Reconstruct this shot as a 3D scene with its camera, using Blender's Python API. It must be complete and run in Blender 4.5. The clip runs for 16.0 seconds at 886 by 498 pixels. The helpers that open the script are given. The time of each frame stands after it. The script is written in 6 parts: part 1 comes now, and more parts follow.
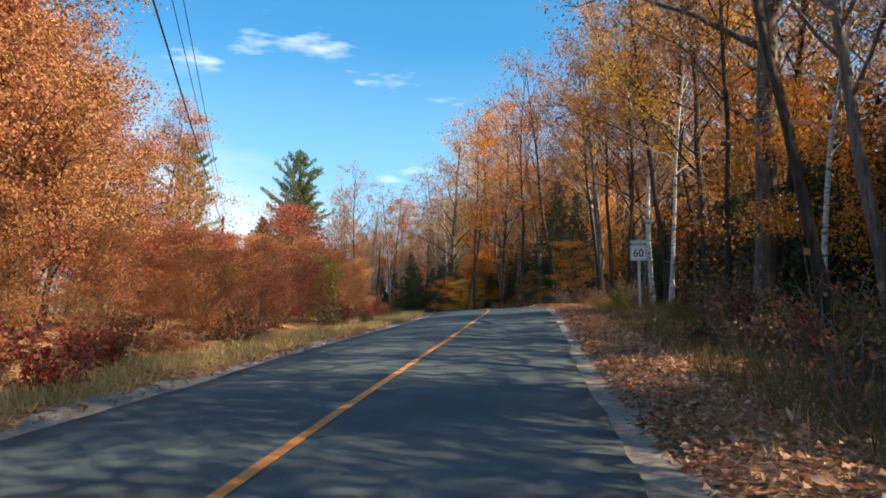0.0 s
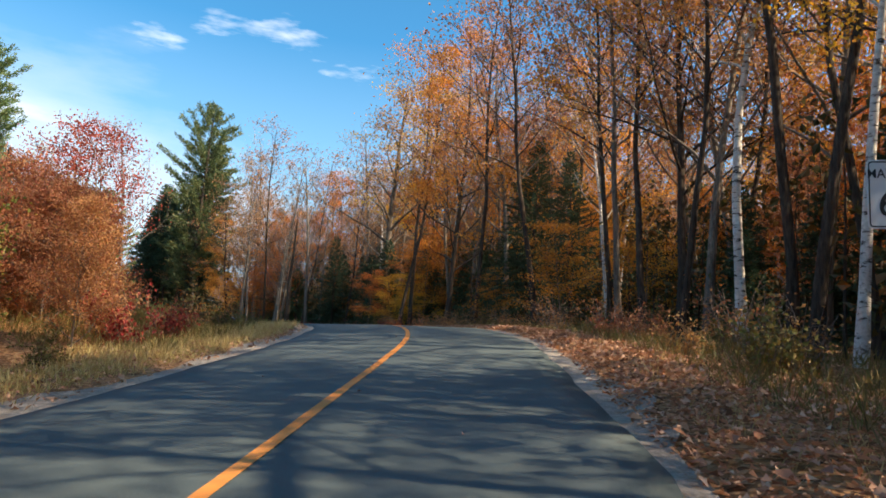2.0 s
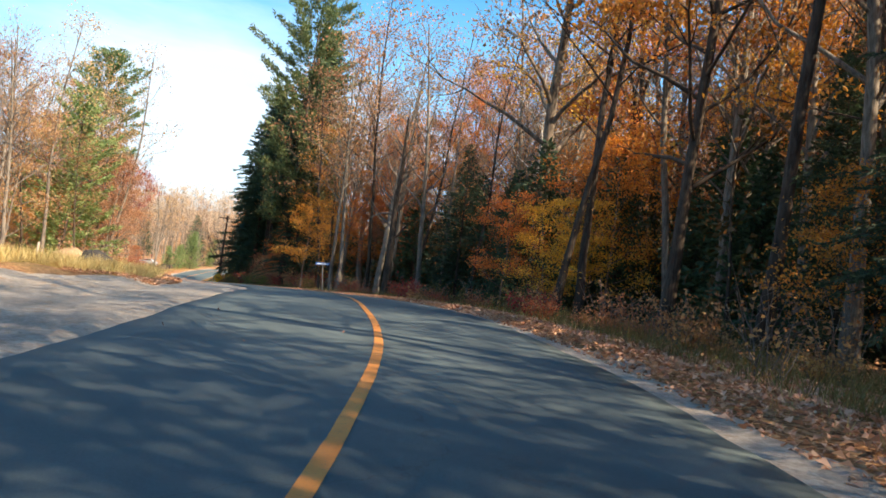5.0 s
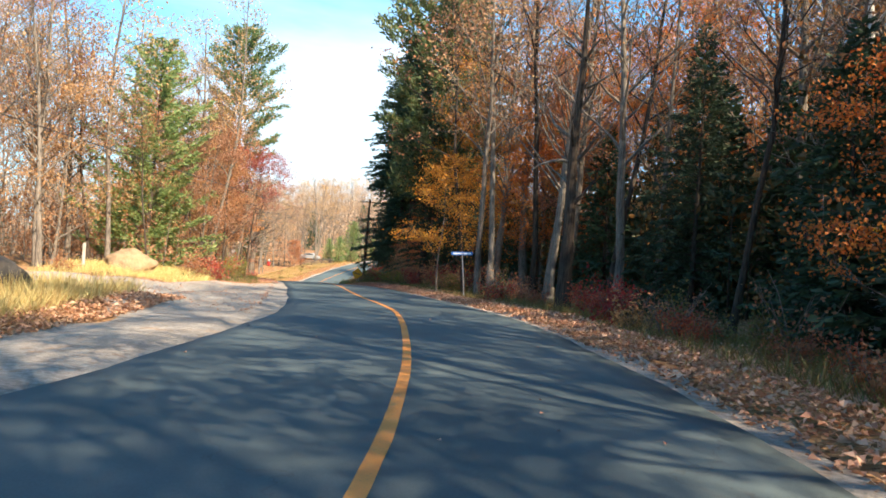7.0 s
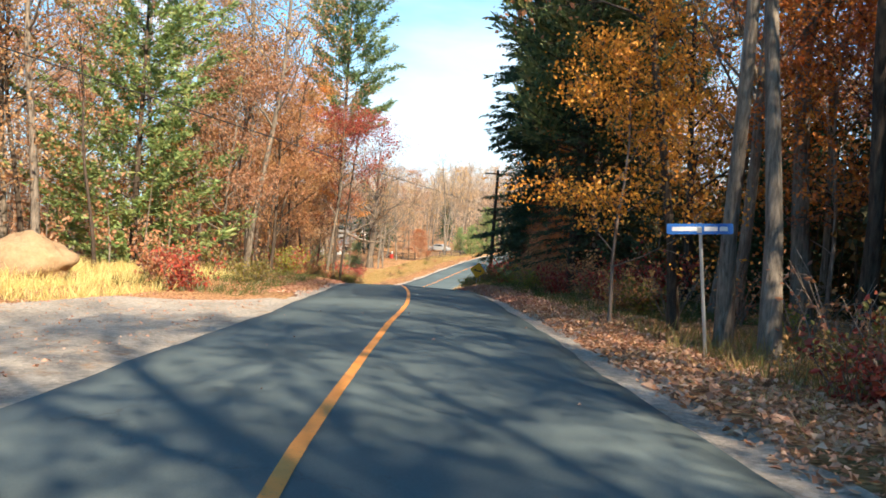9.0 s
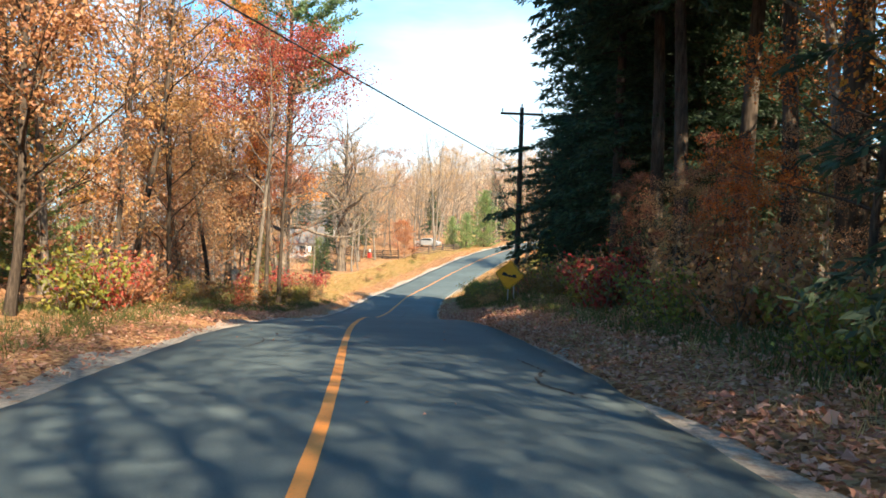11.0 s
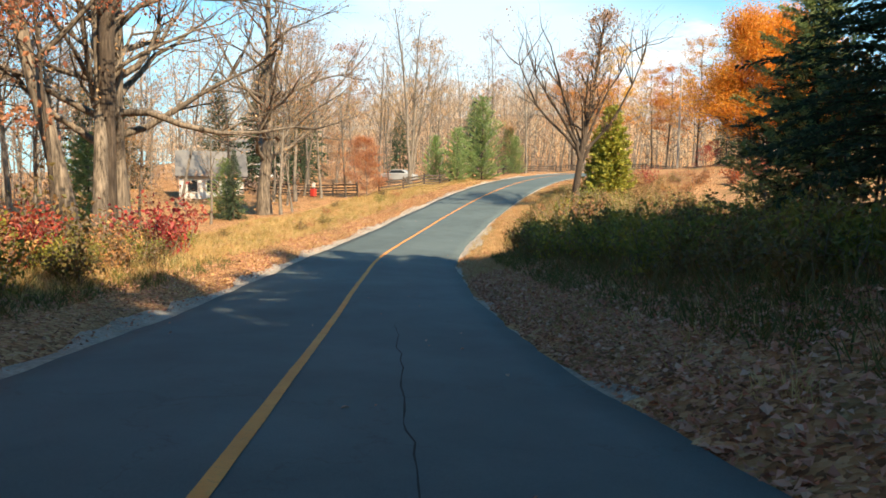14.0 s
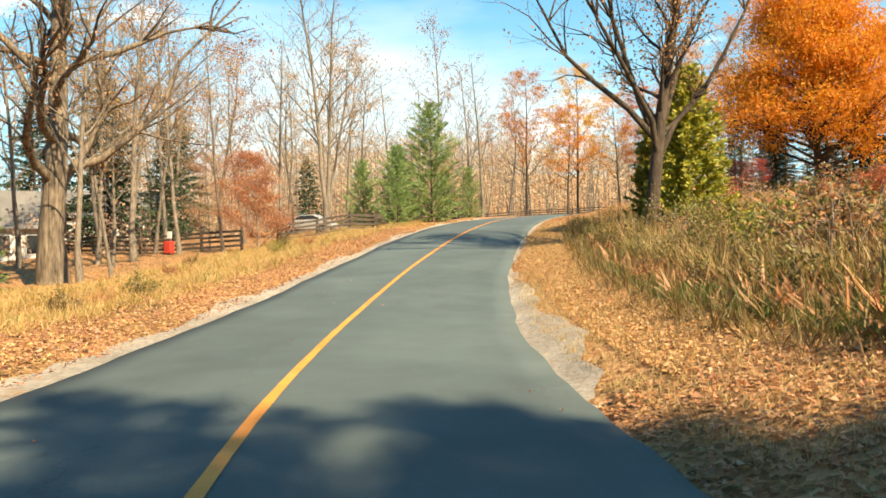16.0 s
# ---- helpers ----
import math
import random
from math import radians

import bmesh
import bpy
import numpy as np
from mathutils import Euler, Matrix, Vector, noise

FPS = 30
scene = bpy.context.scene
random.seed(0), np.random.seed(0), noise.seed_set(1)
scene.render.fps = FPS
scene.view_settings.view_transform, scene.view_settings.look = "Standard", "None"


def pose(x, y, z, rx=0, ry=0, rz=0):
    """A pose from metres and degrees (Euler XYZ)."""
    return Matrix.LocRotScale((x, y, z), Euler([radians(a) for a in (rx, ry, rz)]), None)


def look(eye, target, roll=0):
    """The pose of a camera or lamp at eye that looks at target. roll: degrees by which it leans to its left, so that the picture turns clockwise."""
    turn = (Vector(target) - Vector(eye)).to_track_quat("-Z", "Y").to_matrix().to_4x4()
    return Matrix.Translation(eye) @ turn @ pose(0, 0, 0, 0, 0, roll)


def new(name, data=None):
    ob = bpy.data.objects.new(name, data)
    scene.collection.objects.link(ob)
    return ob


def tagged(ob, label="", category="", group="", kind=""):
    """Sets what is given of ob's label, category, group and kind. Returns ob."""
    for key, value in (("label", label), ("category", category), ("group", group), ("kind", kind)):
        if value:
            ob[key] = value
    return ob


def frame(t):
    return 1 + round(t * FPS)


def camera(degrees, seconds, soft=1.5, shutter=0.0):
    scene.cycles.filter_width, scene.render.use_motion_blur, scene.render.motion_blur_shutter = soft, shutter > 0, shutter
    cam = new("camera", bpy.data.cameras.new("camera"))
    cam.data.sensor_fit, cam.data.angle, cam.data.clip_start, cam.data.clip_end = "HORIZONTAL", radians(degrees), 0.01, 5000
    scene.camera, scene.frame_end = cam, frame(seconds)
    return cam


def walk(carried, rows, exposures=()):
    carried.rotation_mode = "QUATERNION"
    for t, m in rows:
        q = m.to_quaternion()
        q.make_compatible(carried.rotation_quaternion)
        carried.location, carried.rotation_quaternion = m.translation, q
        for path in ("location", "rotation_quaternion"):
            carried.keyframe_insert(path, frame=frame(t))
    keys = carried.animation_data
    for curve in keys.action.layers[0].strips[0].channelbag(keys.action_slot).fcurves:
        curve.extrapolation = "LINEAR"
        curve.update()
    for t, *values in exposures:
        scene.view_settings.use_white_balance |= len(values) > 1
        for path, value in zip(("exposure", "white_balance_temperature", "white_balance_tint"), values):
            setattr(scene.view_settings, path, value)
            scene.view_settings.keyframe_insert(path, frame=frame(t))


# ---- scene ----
cam = camera(64.0, 16.0, soft=1.7)
# seconds, eye, target, lean
PATH = [
    (0, (5.954, 6.409, -6.138), (5.821, 8.379, -5.818), 0.59),
    (0.5, (5.908, 11.890, -5.647), (5.851, 13.863, -5.322), 0.36),
    (1, (6.041, 17.263, -5.055), (6.046, 19.238, -4.739), 0.43),
    (1.5, (6.324, 22.466, -4.395), (6.343, 24.437, -4.055), 1.79),
    (2, (6.688, 27.640, -3.775), (6.680, 29.614, -3.455), 3.74),
    (2.5, (6.998, 32.624, -3.151), (6.955, 34.600, -2.847), 4.93),
    (3, (7.206, 37.409, -2.559), (7.105, 39.389, -2.289), 5.68),
    (3.5, (7.149, 42.090, -2.142), (6.975, 44.069, -1.911), 6.80),
    (4, (6.932, 46.621, -1.711), (6.669, 48.594, -1.516), 7.78),
    (4.2, (6.771, 48.412, -1.619), (6.467, 50.380, -1.438), 8.24),
    (6.3, (1.92, 67.518, -0.595), (1.147, 69.362, -0.545), 4.4),
    (6.5, (1.244, 69.403, -0.531), (0.428, 71.229, -0.488), 4.5),
    (7, (-0.675, 74.223, -0.482), (-1.608, 75.992, -0.463), 4.9),
    (7.5, (-2.775, 78.65, -0.491), (-3.811, 80.361, -0.484), 5.0),
    (8, (-5.343, 83.383, -0.525), (-6.473, 85.033, -0.542), 5.0),
    (8.5, (-8.106, 87.928, -0.628), (-9.33, 89.51, -0.663), 5.0),
    (8.7, (-9.287, 89.739, -0.671), (-10.547, 91.292, -0.707), 4.8),
    (10.8, (-25.099, 108.782, -1.329), (-26.335, 110.354, -1.37), 2.1),
    (11, (-26.562, 110.408, -1.456), (-27.797, 111.98, -1.502), 1.7),
    (11.5, (-30.32, 114.433, -1.787), (-31.555, 116.005, -1.857), 1.6),
    (12, (-34.216, 118.587, -2.055), (-35.446, 120.161, -2.143), 1.3),
    (12.5, (-38.215, 122.876, -2.393), (-39.423, 124.464, -2.528), 1.2),
    (13, (-41.661, 127.03, -2.857), (-42.839, 128.634, -3.055), 1.1),
    (13.5, (-45.267, 131.171, -3.599), (-46.41, 132.8, -3.802), 1.2),
    (14, (-49.047, 135.422, -4.32), (-50.181, 137.06, -4.493), 1.0),
    (14.5, (-52.789, 140.051, -4.874), (-53.91, 141.705, -4.951), -0.1),
    (15, (-56.608, 144.665, -5.307), (-57.698, 146.341, -5.339), -0.7),
    (15.5, (-60.419, 149.397, -5.645), (-61.458, 151.106, -5.636), -0.9),
    (16, (-64.181, 154.331, -5.87), (-65.106, 156.104, -5.85), -1.3),
]
EXPOSURES = [(0.0, 1.32, 6850, 9), (1.0, 1.25, 6900, 10), (3.5, 1.33, 7000, 12), (6.5, 1.72, 6600, 9), (8.5, 1.55, 6650, 9), (11.0, 1.75, 6650, 7), (12.5, 1.7, 7000, 8), (14.0, 1.38, 7100, 7), (16.0, 1.45, 8000, 4)]
walk(cam, [(t, look(eye, target, roll)) for t, eye, target, roll in PATH], EXPOSURES)

# ---- daylight: low autumn sun from the south-east side of the road, blue sky with fair-weather clouds
SUN_WAY = Vector((0.93, -0.36, 0.0)).normalized()
SUN_UP = radians(40)
sun_data = bpy.data.lights.new("sun", "SUN")
sun_data.energy, sun_data.angle, sun_data.color = 5.0, radians(0.6), (1.0, 0.84, 0.63)
sun = new("sun", sun_data)
sun.matrix_world = look((0, 0, 60), Vector((0, 0, 60)) - (SUN_WAY * math.cos(SUN_UP) + Vector((0, 0, math.sin(SUN_UP)))))
world = bpy.data.worlds.new("sky")
scene.world = world
world.use_nodes = True
wn, wl = world.node_tree.nodes, world.node_tree.links
wn.clear()
sky = wn.new("ShaderNodeTexSky")
sky.sky_type, sky.sun_disc = "NISHITA", False
sky.sun_elevation, sky.sun_rotation = SUN_UP, math.atan2(SUN_WAY.x, SUN_WAY.y)
sky.air_density, sky.dust_density, sky.ozone_density = 1.0, 0.4, 2.0
coord, mapping = wn.new("ShaderNodeTexCoord"), wn.new("ShaderNodeMapping")
mapping.inputs["Scale"].default_value = (2.2, 2.2, 9.0)
mapping.inputs["Location"].default_value = (0.35, 0.1, 0.2)
cloud = wn.new("ShaderNodeTexNoise")
cloud.inputs["Scale"].default_value, cloud.inputs["Detail"].default_value, cloud.inputs["Roughness"].default_value = 1.5, 6.0, 0.55
ramp = wn.new("ShaderNodeValToRGB")
ramp.color_ramp.elements[0].position, ramp.color_ramp.elements[1].position = 0.6, 0.76
blend = wn.new("ShaderNodeMix")
blend.data_type = "RGBA"
blend.inputs["B"].default_value = (11.0, 11.4, 12.0, 1)
back = wn.new("ShaderNodeBackground")
back.inputs["Strength"].default_value = 0.062
out = wn.new("ShaderNodeOutputWorld")
wl.new(coord.outputs["Generated"], mapping.inputs["Vector"])
wl.new(mapping.outputs["Vector"], cloud.inputs["Vector"])
wl.new(cloud.outputs["Fac"], ramp.inputs["Fac"])
wl.new(ramp.outputs["Color"], blend.inputs["Factor"])
tint = wn.new("ShaderNodeMix")
tint.data_type, tint.blend_type = "RGBA", "MULTIPLY"
tint.inputs["Factor"].default_value, tint.inputs["B"].default_value = 1.0, (0.5, 1.45, 1.76, 1)
wl.new(sky.outputs["Color"], tint.inputs["A"])
# pale haze towards the horizon
rise = wn.new("ShaderNodeSeparateXYZ")
haze_ramp = wn.new("ShaderNodeValToRGB")
haze_ramp.color_ramp.elements[0].position, haze_ramp.color_ramp.elements[0].color = 0.03, (0.8, 0.8, 0.8, 1)
haze_ramp.color_ramp.elements[1].position, haze_ramp.color_ramp.elements[1].color = 0.42, (0, 0, 0, 1)
haze = wn.new("ShaderNodeMix")
haze.data_type = "RGBA"
haze.inputs["B"].default_value = (4.6, 6.5, 8.0, 1)
wl.new(coord.outputs["Generated"], rise.inputs["Vector"])
wl.new(rise.outputs["Z"], haze_ramp.inputs["Fac"])
wl.new(haze_ramp.outputs["Color"], haze.inputs["Factor"])
wl.new(tint.outputs["Result"], haze.inputs["A"])
wl.new(haze.outputs["Result"], blend.inputs["A"])
# a bank of bright cloud low in the north-north-west, ragged at its rim
BANK = Vector((-math.sin(radians(34)), math.cos(radians(34)), 0.12)).normalized()
off = wn.new("ShaderNodeVectorMath")
off.operation, off.inputs[1].default_value = "SUBTRACT", BANK
squash = wn.new("ShaderNodeVectorMath")
squash.operation, squash.inputs[1].default_value = "MULTIPLY", (1.0, 1.0, 1.5)
span = wn.new("ShaderNodeVectorMath")
span.operation = "LENGTH"
ragged = wn.new("ShaderNodeMath")
ragged.operation, ragged.inputs[1].default_value = "MULTIPLY_ADD", -0.4
bank_ramp = wn.new("ShaderNodeValToRGB")
bank_ramp.color_ramp.elements[0].position, bank_ramp.color_ramp.elements[0].color = 0.0, (0.56, 0.56, 0.56, 1)
bank_ramp.color_ramp.elements[1].position, bank_ramp.color_ramp.elements[1].color = 0.2, (0, 0, 0, 1)
bank = wn.new("ShaderNodeMix")
bank.data_type = "RGBA"
bank.inputs["B"].default_value = (7.6, 8.4, 9.2, 1)
wl.new(coord.outputs["Generated"], off.inputs[0])
wl.new(off.outputs["Vector"], squash.inputs[0])
wl.new(squash.outputs["Vector"], span.inputs[0])
wl.new(cloud.outputs["Fac"], ragged.inputs[0])
wl.new(span.outputs["Value"], ragged.inputs[2])
wl.new(ragged.outputs["Value"], bank_ramp.inputs["Fac"])
wl.new(bank_ramp.outputs["Color"], bank.inputs["Factor"])
wl.new(blend.outputs["Result"], bank.inputs["A"])
wl.new(bank.outputs["Result"], back.inputs["Color"])
wl.new(back.outputs["Background"], out.inputs["Surface"])

# ---- materials
def material(name, rough=0.8, metal=0.0, spec=0.4):
    m = bpy.data.materials.new(name)
    m.use_nodes = True
    shader = m.node_tree.nodes["Principled BSDF"]
    shader.inputs["Roughness"].default_value = rough
    shader.inputs["Metallic"].default_value = metal
    shader.inputs["Specular IOR Level"].default_value = spec
    return m, m.node_tree.nodes, m.node_tree.links, shader


def noise_node(n, l, scale, detail=4.0, rough=0.6, stretch=None, kind="Object"):
    tex = n.new("ShaderNodeTexNoise")
    tex.inputs["Scale"].default_value, tex.inputs["Detail"].default_value, tex.inputs["Roughness"].default_value = scale, detail, rough
    co = n.new("ShaderNodeTexCoord")
    if stretch:
        mp = n.new("ShaderNodeMapping")
        mp.inputs["Scale"].default_value = stretch
        l.new(co.outputs[kind], mp.inputs["Vector"])
        l.new(mp.outputs["Vector"], tex.inputs["Vector"])
    else:
        l.new(co.outputs[kind], tex.inputs["Vector"])
    return tex


def ramp_node(n, l, source, stops):
    r = n.new("ShaderNodeValToRGB")
    while len(r.color_ramp.elements) < len(stops):
        r.color_ramp.elements.new(0.5)
    for e, (at, c) in zip(r.color_ramp.elements, stops):
        e.position, e.color = at, (*c, 1)
    l.new(source, r.inputs["Fac"])
    return r


def mix_node(n, l, fac, a, b, mode="MIX"):
    x = n.new("ShaderNodeMix")
    x.data_type, x.blend_type = "RGBA", mode
    for slot, v in (("Factor", fac), ("A", a), ("B", b)):
        if isinstance(v, (int, float)):
            x.inputs[slot].default_value = v
        elif isinstance(v, tuple):
            x.inputs[slot].default_value = (*v, 1)
        else:
            l.new(v, x.inputs[slot])
    return x.outputs["Result"]


def bump(n, l, shader, height, strength, distance=0.02):
    b = n.new("ShaderNodeBump")
    b.inputs["Strength"].default_value, b.inputs["Distance"].default_value = strength, distance
    l.new(height, b.inputs["Height"])
    l.new(b.outputs["Normal"], shader.inputs["Normal"])


def earthy(name, stops_fine, stops_large, fine=14.0, large=0.35, rough=0.9, relief=0.5, depth=0.03, share=0.5, kind="Object"):
    """A rough mineral or soil surface: fine grain over broad patches."""
    m, n, l, s = material(name, rough, 0, 0.25)
    f = noise_node(n, l, fine, 6, 0.7, kind=kind)
    g = noise_node(n, l, large, 5, 0.6, kind=kind)
    a = ramp_node(n, l, f.outputs["Fac"], stops_fine)
    b = ramp_node(n, l, g.outputs["Fac"], stops_large)
    l.new(mix_node(n, l, share, a.outputs["Color"], b.outputs["Color"]), s.inputs["Base Color"])
    bump(n, l, s, f.outputs["Fac"], relief, depth)
    return m


def leafy(name, colours, through_light=0.4, rough=0.6, wild=0.12):
    """Leaves: each leaf takes its own tint; each plant is a little lighter or darker; light shines through."""
    m = bpy.data.materials.new(name)
    m.use_nodes = True
    n, l = m.node_tree.nodes, m.node_tree.links
    n.clear()
    geo, info = n.new("ShaderNodeNewGeometry"), n.new("ShaderNodeObjectInfo")
    r = ramp_node(n, l, geo.outputs["Random Per Island"], [(i / max(1, len(colours) - 1), c) for i, c in enumerate(colours)])
    hsv = n.new("ShaderNodeHueSaturation")
    for slot, low, high in (("Value", 1 - wild * 1.6, 1 + wild * 1.6), ("Hue", 0.5 - wild * 0.16, 0.5 + wild * 0.16)):
        mr = n.new("ShaderNodeMapRange")
        mr.inputs["To Min"].default_value, mr.inputs["To Max"].default_value = low, high
        l.new(info.outputs["Random"], mr.inputs["Value"])
        l.new(mr.outputs["Result"], hsv.inputs[slot])
    l.new(r.outputs["Color"], hsv.inputs["Color"])
    front, behind, gloss = n.new("ShaderNodeBsdfDiffuse"), n.new("ShaderNodeBsdfTranslucent"), n.new("ShaderNodeBsdfGlossy")
    gloss.inputs["Roughness"].default_value = rough
    l.new(hsv.outputs["Color"], front.inputs["Color"])
    l.new(hsv.outputs["Color"], behind.inputs["Color"])
    a, b = n.new("ShaderNodeMixShader"), n.new("ShaderNodeMixShader")
    a.inputs["Fac"].default_value, b.inputs["Fac"].default_value = through_light, 0.035
    l.new(front.outputs[0], a.inputs[1])
    l.new(behind.outputs[0], a.inputs[2])
    l.new(a.outputs[0], b.inputs[1])
    l.new(gloss.outputs[0], b.inputs[2])
    o = n.new("ShaderNodeOutputMaterial")
    l.new(b.outputs[0], o.inputs["Surface"])
    return m


def bark(name, dark, light, scale=3.0, stretch=(1, 1, 0.25), spots=None):
    """Bark: fine grain over long ridges, with paler and darker stretches up the trunk."""
    m, n, l, s = material(name, 0.92, 0, 0.2)
    f = noise_node(n, l, scale * 4, 6, 0.75, stretch)
    ridge = noise_node(n, l, scale * 7, 3, 0.55, (stretch[0], stretch[1], stretch[2] * 0.4))
    broad = noise_node(n, l, 0.7, 3, 0.6)
    h = mix_node(n, l, 0.5, f.outputs["Fac"], ridge.outputs["Fac"])
    c = ramp_node(n, l, h, [(0.36, dark), (0.62, light)]).outputs["Color"]
    k = ramp_node(n, l, broad.outputs["Fac"], [(0.3, (0.68, 0.68, 0.7)), (0.7, (1.25, 1.22, 1.18))])
    c = mix_node(n, l, 1.0, c, k.outputs["Color"], "MULTIPLY")
    if spots:
        p = noise_node(n, l, 2.2, 4, 0.7, (1.5, 1.5, 5.0))
        k = ramp_node(n, l, p.outputs["Fac"], [(0.54, (0, 0, 0)), (0.62, (1, 1, 1))])
        c = mix_node(n, l, k.outputs["Color"], c, spots)
    l.new(c, s.inputs["Base Color"])
    bump(n, l, s, h, 0.9, 0.05)
    return m


def painted(name, colour, rough=0.5, wear=(0.3, 0.3, 0.3), metal=0.0, scale=9.0, amount=0.25):
    m, n, l, s = material(name, rough, metal)
    f = noise_node(n, l, scale, 6, 0.7)
    k = ramp_node(n, l, f.outputs["Fac"], [(0.5, (0, 0, 0)), (0.8, (amount, amount, amount))])
    l.new(mix_node(n, l, k.outputs["Color"], colour, wear), s.inputs["Base Color"])
    bump(n, l, s, f.outputs["Fac"], 0.1, 0.005)
    return m


def leaf_carpet():
    """Ground under a carpet of fallen leaves: leaf-sized cells of brown, tan and orange over dark soil, with bare mossy patches."""
    m, n, l, s = material("forest_floor", 0.9, 0, 0.2)
    co = n.new("ShaderNodeTexCoord")
    warp = noise_node(n, l, 5.0, 3, 0.6)
    add = n.new("ShaderNodeVectorMath")
    add.operation = "MULTIPLY_ADD"
    add.inputs[1].default_value = (0.12, 0.12, 0.12)
    l.new(warp.outputs["Color"], add.inputs[0])
    l.new(co.outputs["Object"], add.inputs[2])
    v = n.new("ShaderNodeTexVoronoi")
    v.inputs["Scale"].default_value = 15.0
    l.new(add.outputs[0], v.inputs["Vector"])
    sep = n.new("ShaderNodeSeparateColor")
    l.new(v.outputs["Color"], sep.inputs["Color"])
    cells = ramp_node(n, l, sep.outputs["Red"], [(0.0, (0.1, 0.04, 0.018)), (0.3, (0.25, 0.12, 0.05)), (0.6, (0.38, 0.2, 0.09)), (0.85, (0.46, 0.28, 0.15)), (1.0, (0.22, 0.09, 0.04))])
    soil = noise_node(n, l, 0.35, 5, 0.65)
    k = ramp_node(n, l, soil.outputs["Fac"], [(0.5, (0, 0, 0)), (0.72, (0.8, 0.8, 0.8))])
    c = mix_node(n, l, k.outputs["Color"], cells.outputs["Color"], (0.1, 0.085, 0.03))
    l.new(c, s.inputs["Base Color"])
    bump(n, l, s, v.outputs["Distance"], 0.8, 0.03)
    return m


M_FOREST = leaf_carpet()
def gravel_bed():
    """Packed grey gravel: stones of many sizes, dusty tracks and drifts of broken leaves."""
    m, n, l, s = material("gravel", 0.92, 0, 0.2)
    f, g, d = noise_node(n, l, 26.0, 6, 0.75), noise_node(n, l, 0.6, 5, 0.65), noise_node(n, l, 2.6, 6, 0.7)
    a = ramp_node(n, l, f.outputs["Fac"], [(0.3, (0.13, 0.115, 0.1)), (0.7, (0.46, 0.41, 0.36))])
    b = ramp_node(n, l, g.outputs["Fac"], [(0.35, (0.2, 0.175, 0.15)), (0.7, (0.46, 0.41, 0.35))])
    c = mix_node(n, l, 0.5, a.outputs["Color"], b.outputs["Color"])
    k = ramp_node(n, l, d.outputs["Fac"], [(0.56, (0, 0, 0)), (0.68, (0.75, 0.75, 0.75))])
    c = mix_node(n, l, k.outputs["Color"], c, (0.3, 0.17, 0.085))
    v = n.new("ShaderNodeTexVoronoi")
    v.inputs["Scale"].default_value = 16.0
    l.new(n.new("ShaderNodeTexCoord").outputs["Object"], v.inputs["Vector"])
    sep = n.new("ShaderNodeSeparateColor")
    l.new(v.outputs["Color"], sep.inputs["Color"])
    stones = ramp_node(n, l, sep.outputs["Red"], [(0.0, (0.25, 0.25, 0.25)), (1.0, (0.78, 0.76, 0.73))])
    l.new(mix_node(n, l, 0.5, c, stones.outputs["Color"], "SOFT_LIGHT"), s.inputs["Base Color"])
    bump(n, l, s, f.outputs["Fac"], 0.9, 0.03)
    return m


M_GRAVEL = gravel_bed()
M_LITTER = leafy("fallen_leaves", [(0.24, 0.12, 0.07), (0.45, 0.23, 0.13), (0.58, 0.35, 0.22), (0.5, 0.23, 0.11), (0.68, 0.47, 0.32), (0.56, 0.3, 0.14)], 0.25, 0.5)
M_DRYLEAF = leafy("dry_leaves", [(0.34, 0.18, 0.08), (0.5, 0.3, 0.14), (0.6, 0.38, 0.19), (0.52, 0.25, 0.09), (0.64, 0.44, 0.26)], 0.25, 0.5)
M_ORANGE = leafy("maple_leaves_orange", [(0.435, 0.128, 0.019), (0.666, 0.23, 0.032), (0.794, 0.333, 0.045), (0.512, 0.166, 0.032)], 0.5)
M_GOLD = leafy("maple_leaves_gold", [(0.64, 0.294, 0.032), (0.794, 0.397, 0.038), (0.589, 0.218, 0.026), (0.486, 0.307, 0.051)], 0.5)
M_RUST = leafy("leaves_rust", [(0.27, 0.11, 0.055), (0.42, 0.18, 0.075), (0.52, 0.27, 0.11), (0.36, 0.18, 0.09)], 0.42)
M_SUMAC = leafy("sumac_leaves", [(0.3, 0.08, 0.042), (0.43, 0.145, 0.06), (0.52, 0.22, 0.08), (0.4, 0.19, 0.09), (0.34, 0.075, 0.045), (0.48, 0.28, 0.11)], 0.42)
M_BLAZE = leafy("maple_leaves_blaze", [(0.6, 0.18, 0.015), (0.74, 0.3, 0.02), (0.8, 0.4, 0.03)], 0.45, 0.6, 0.02)
M_RED = leafy("leaves_crimson", [(0.162, 0.024, 0.019), (0.338, 0.043, 0.032), (0.486, 0.095, 0.047), (0.243, 0.068, 0.041)], 0.42)
M_BEECH = leafy("leaves_copper", [(0.34, 0.17, 0.075), (0.48, 0.27, 0.12), (0.4, 0.2, 0.09), (0.53, 0.35, 0.19)], 0.45)
M_OLIVE = leafy("leaves_olive", [(0.16, 0.15, 0.03), (0.28, 0.24, 0.04), (0.12, 0.14, 0.03), (0.4, 0.3, 0.05)], 0.4)
M_GREEN = leafy("leaves_green", [(0.06, 0.1, 0.02), (0.1, 0.16, 0.03), (0.16, 0.2, 0.04)], 0.4)
M_SPRUCE = leafy("needles_dark", [(0.03, 0.05, 0.027), (0.05, 0.085, 0.042), (0.08, 0.125, 0.055)], 0.4, 0.7)
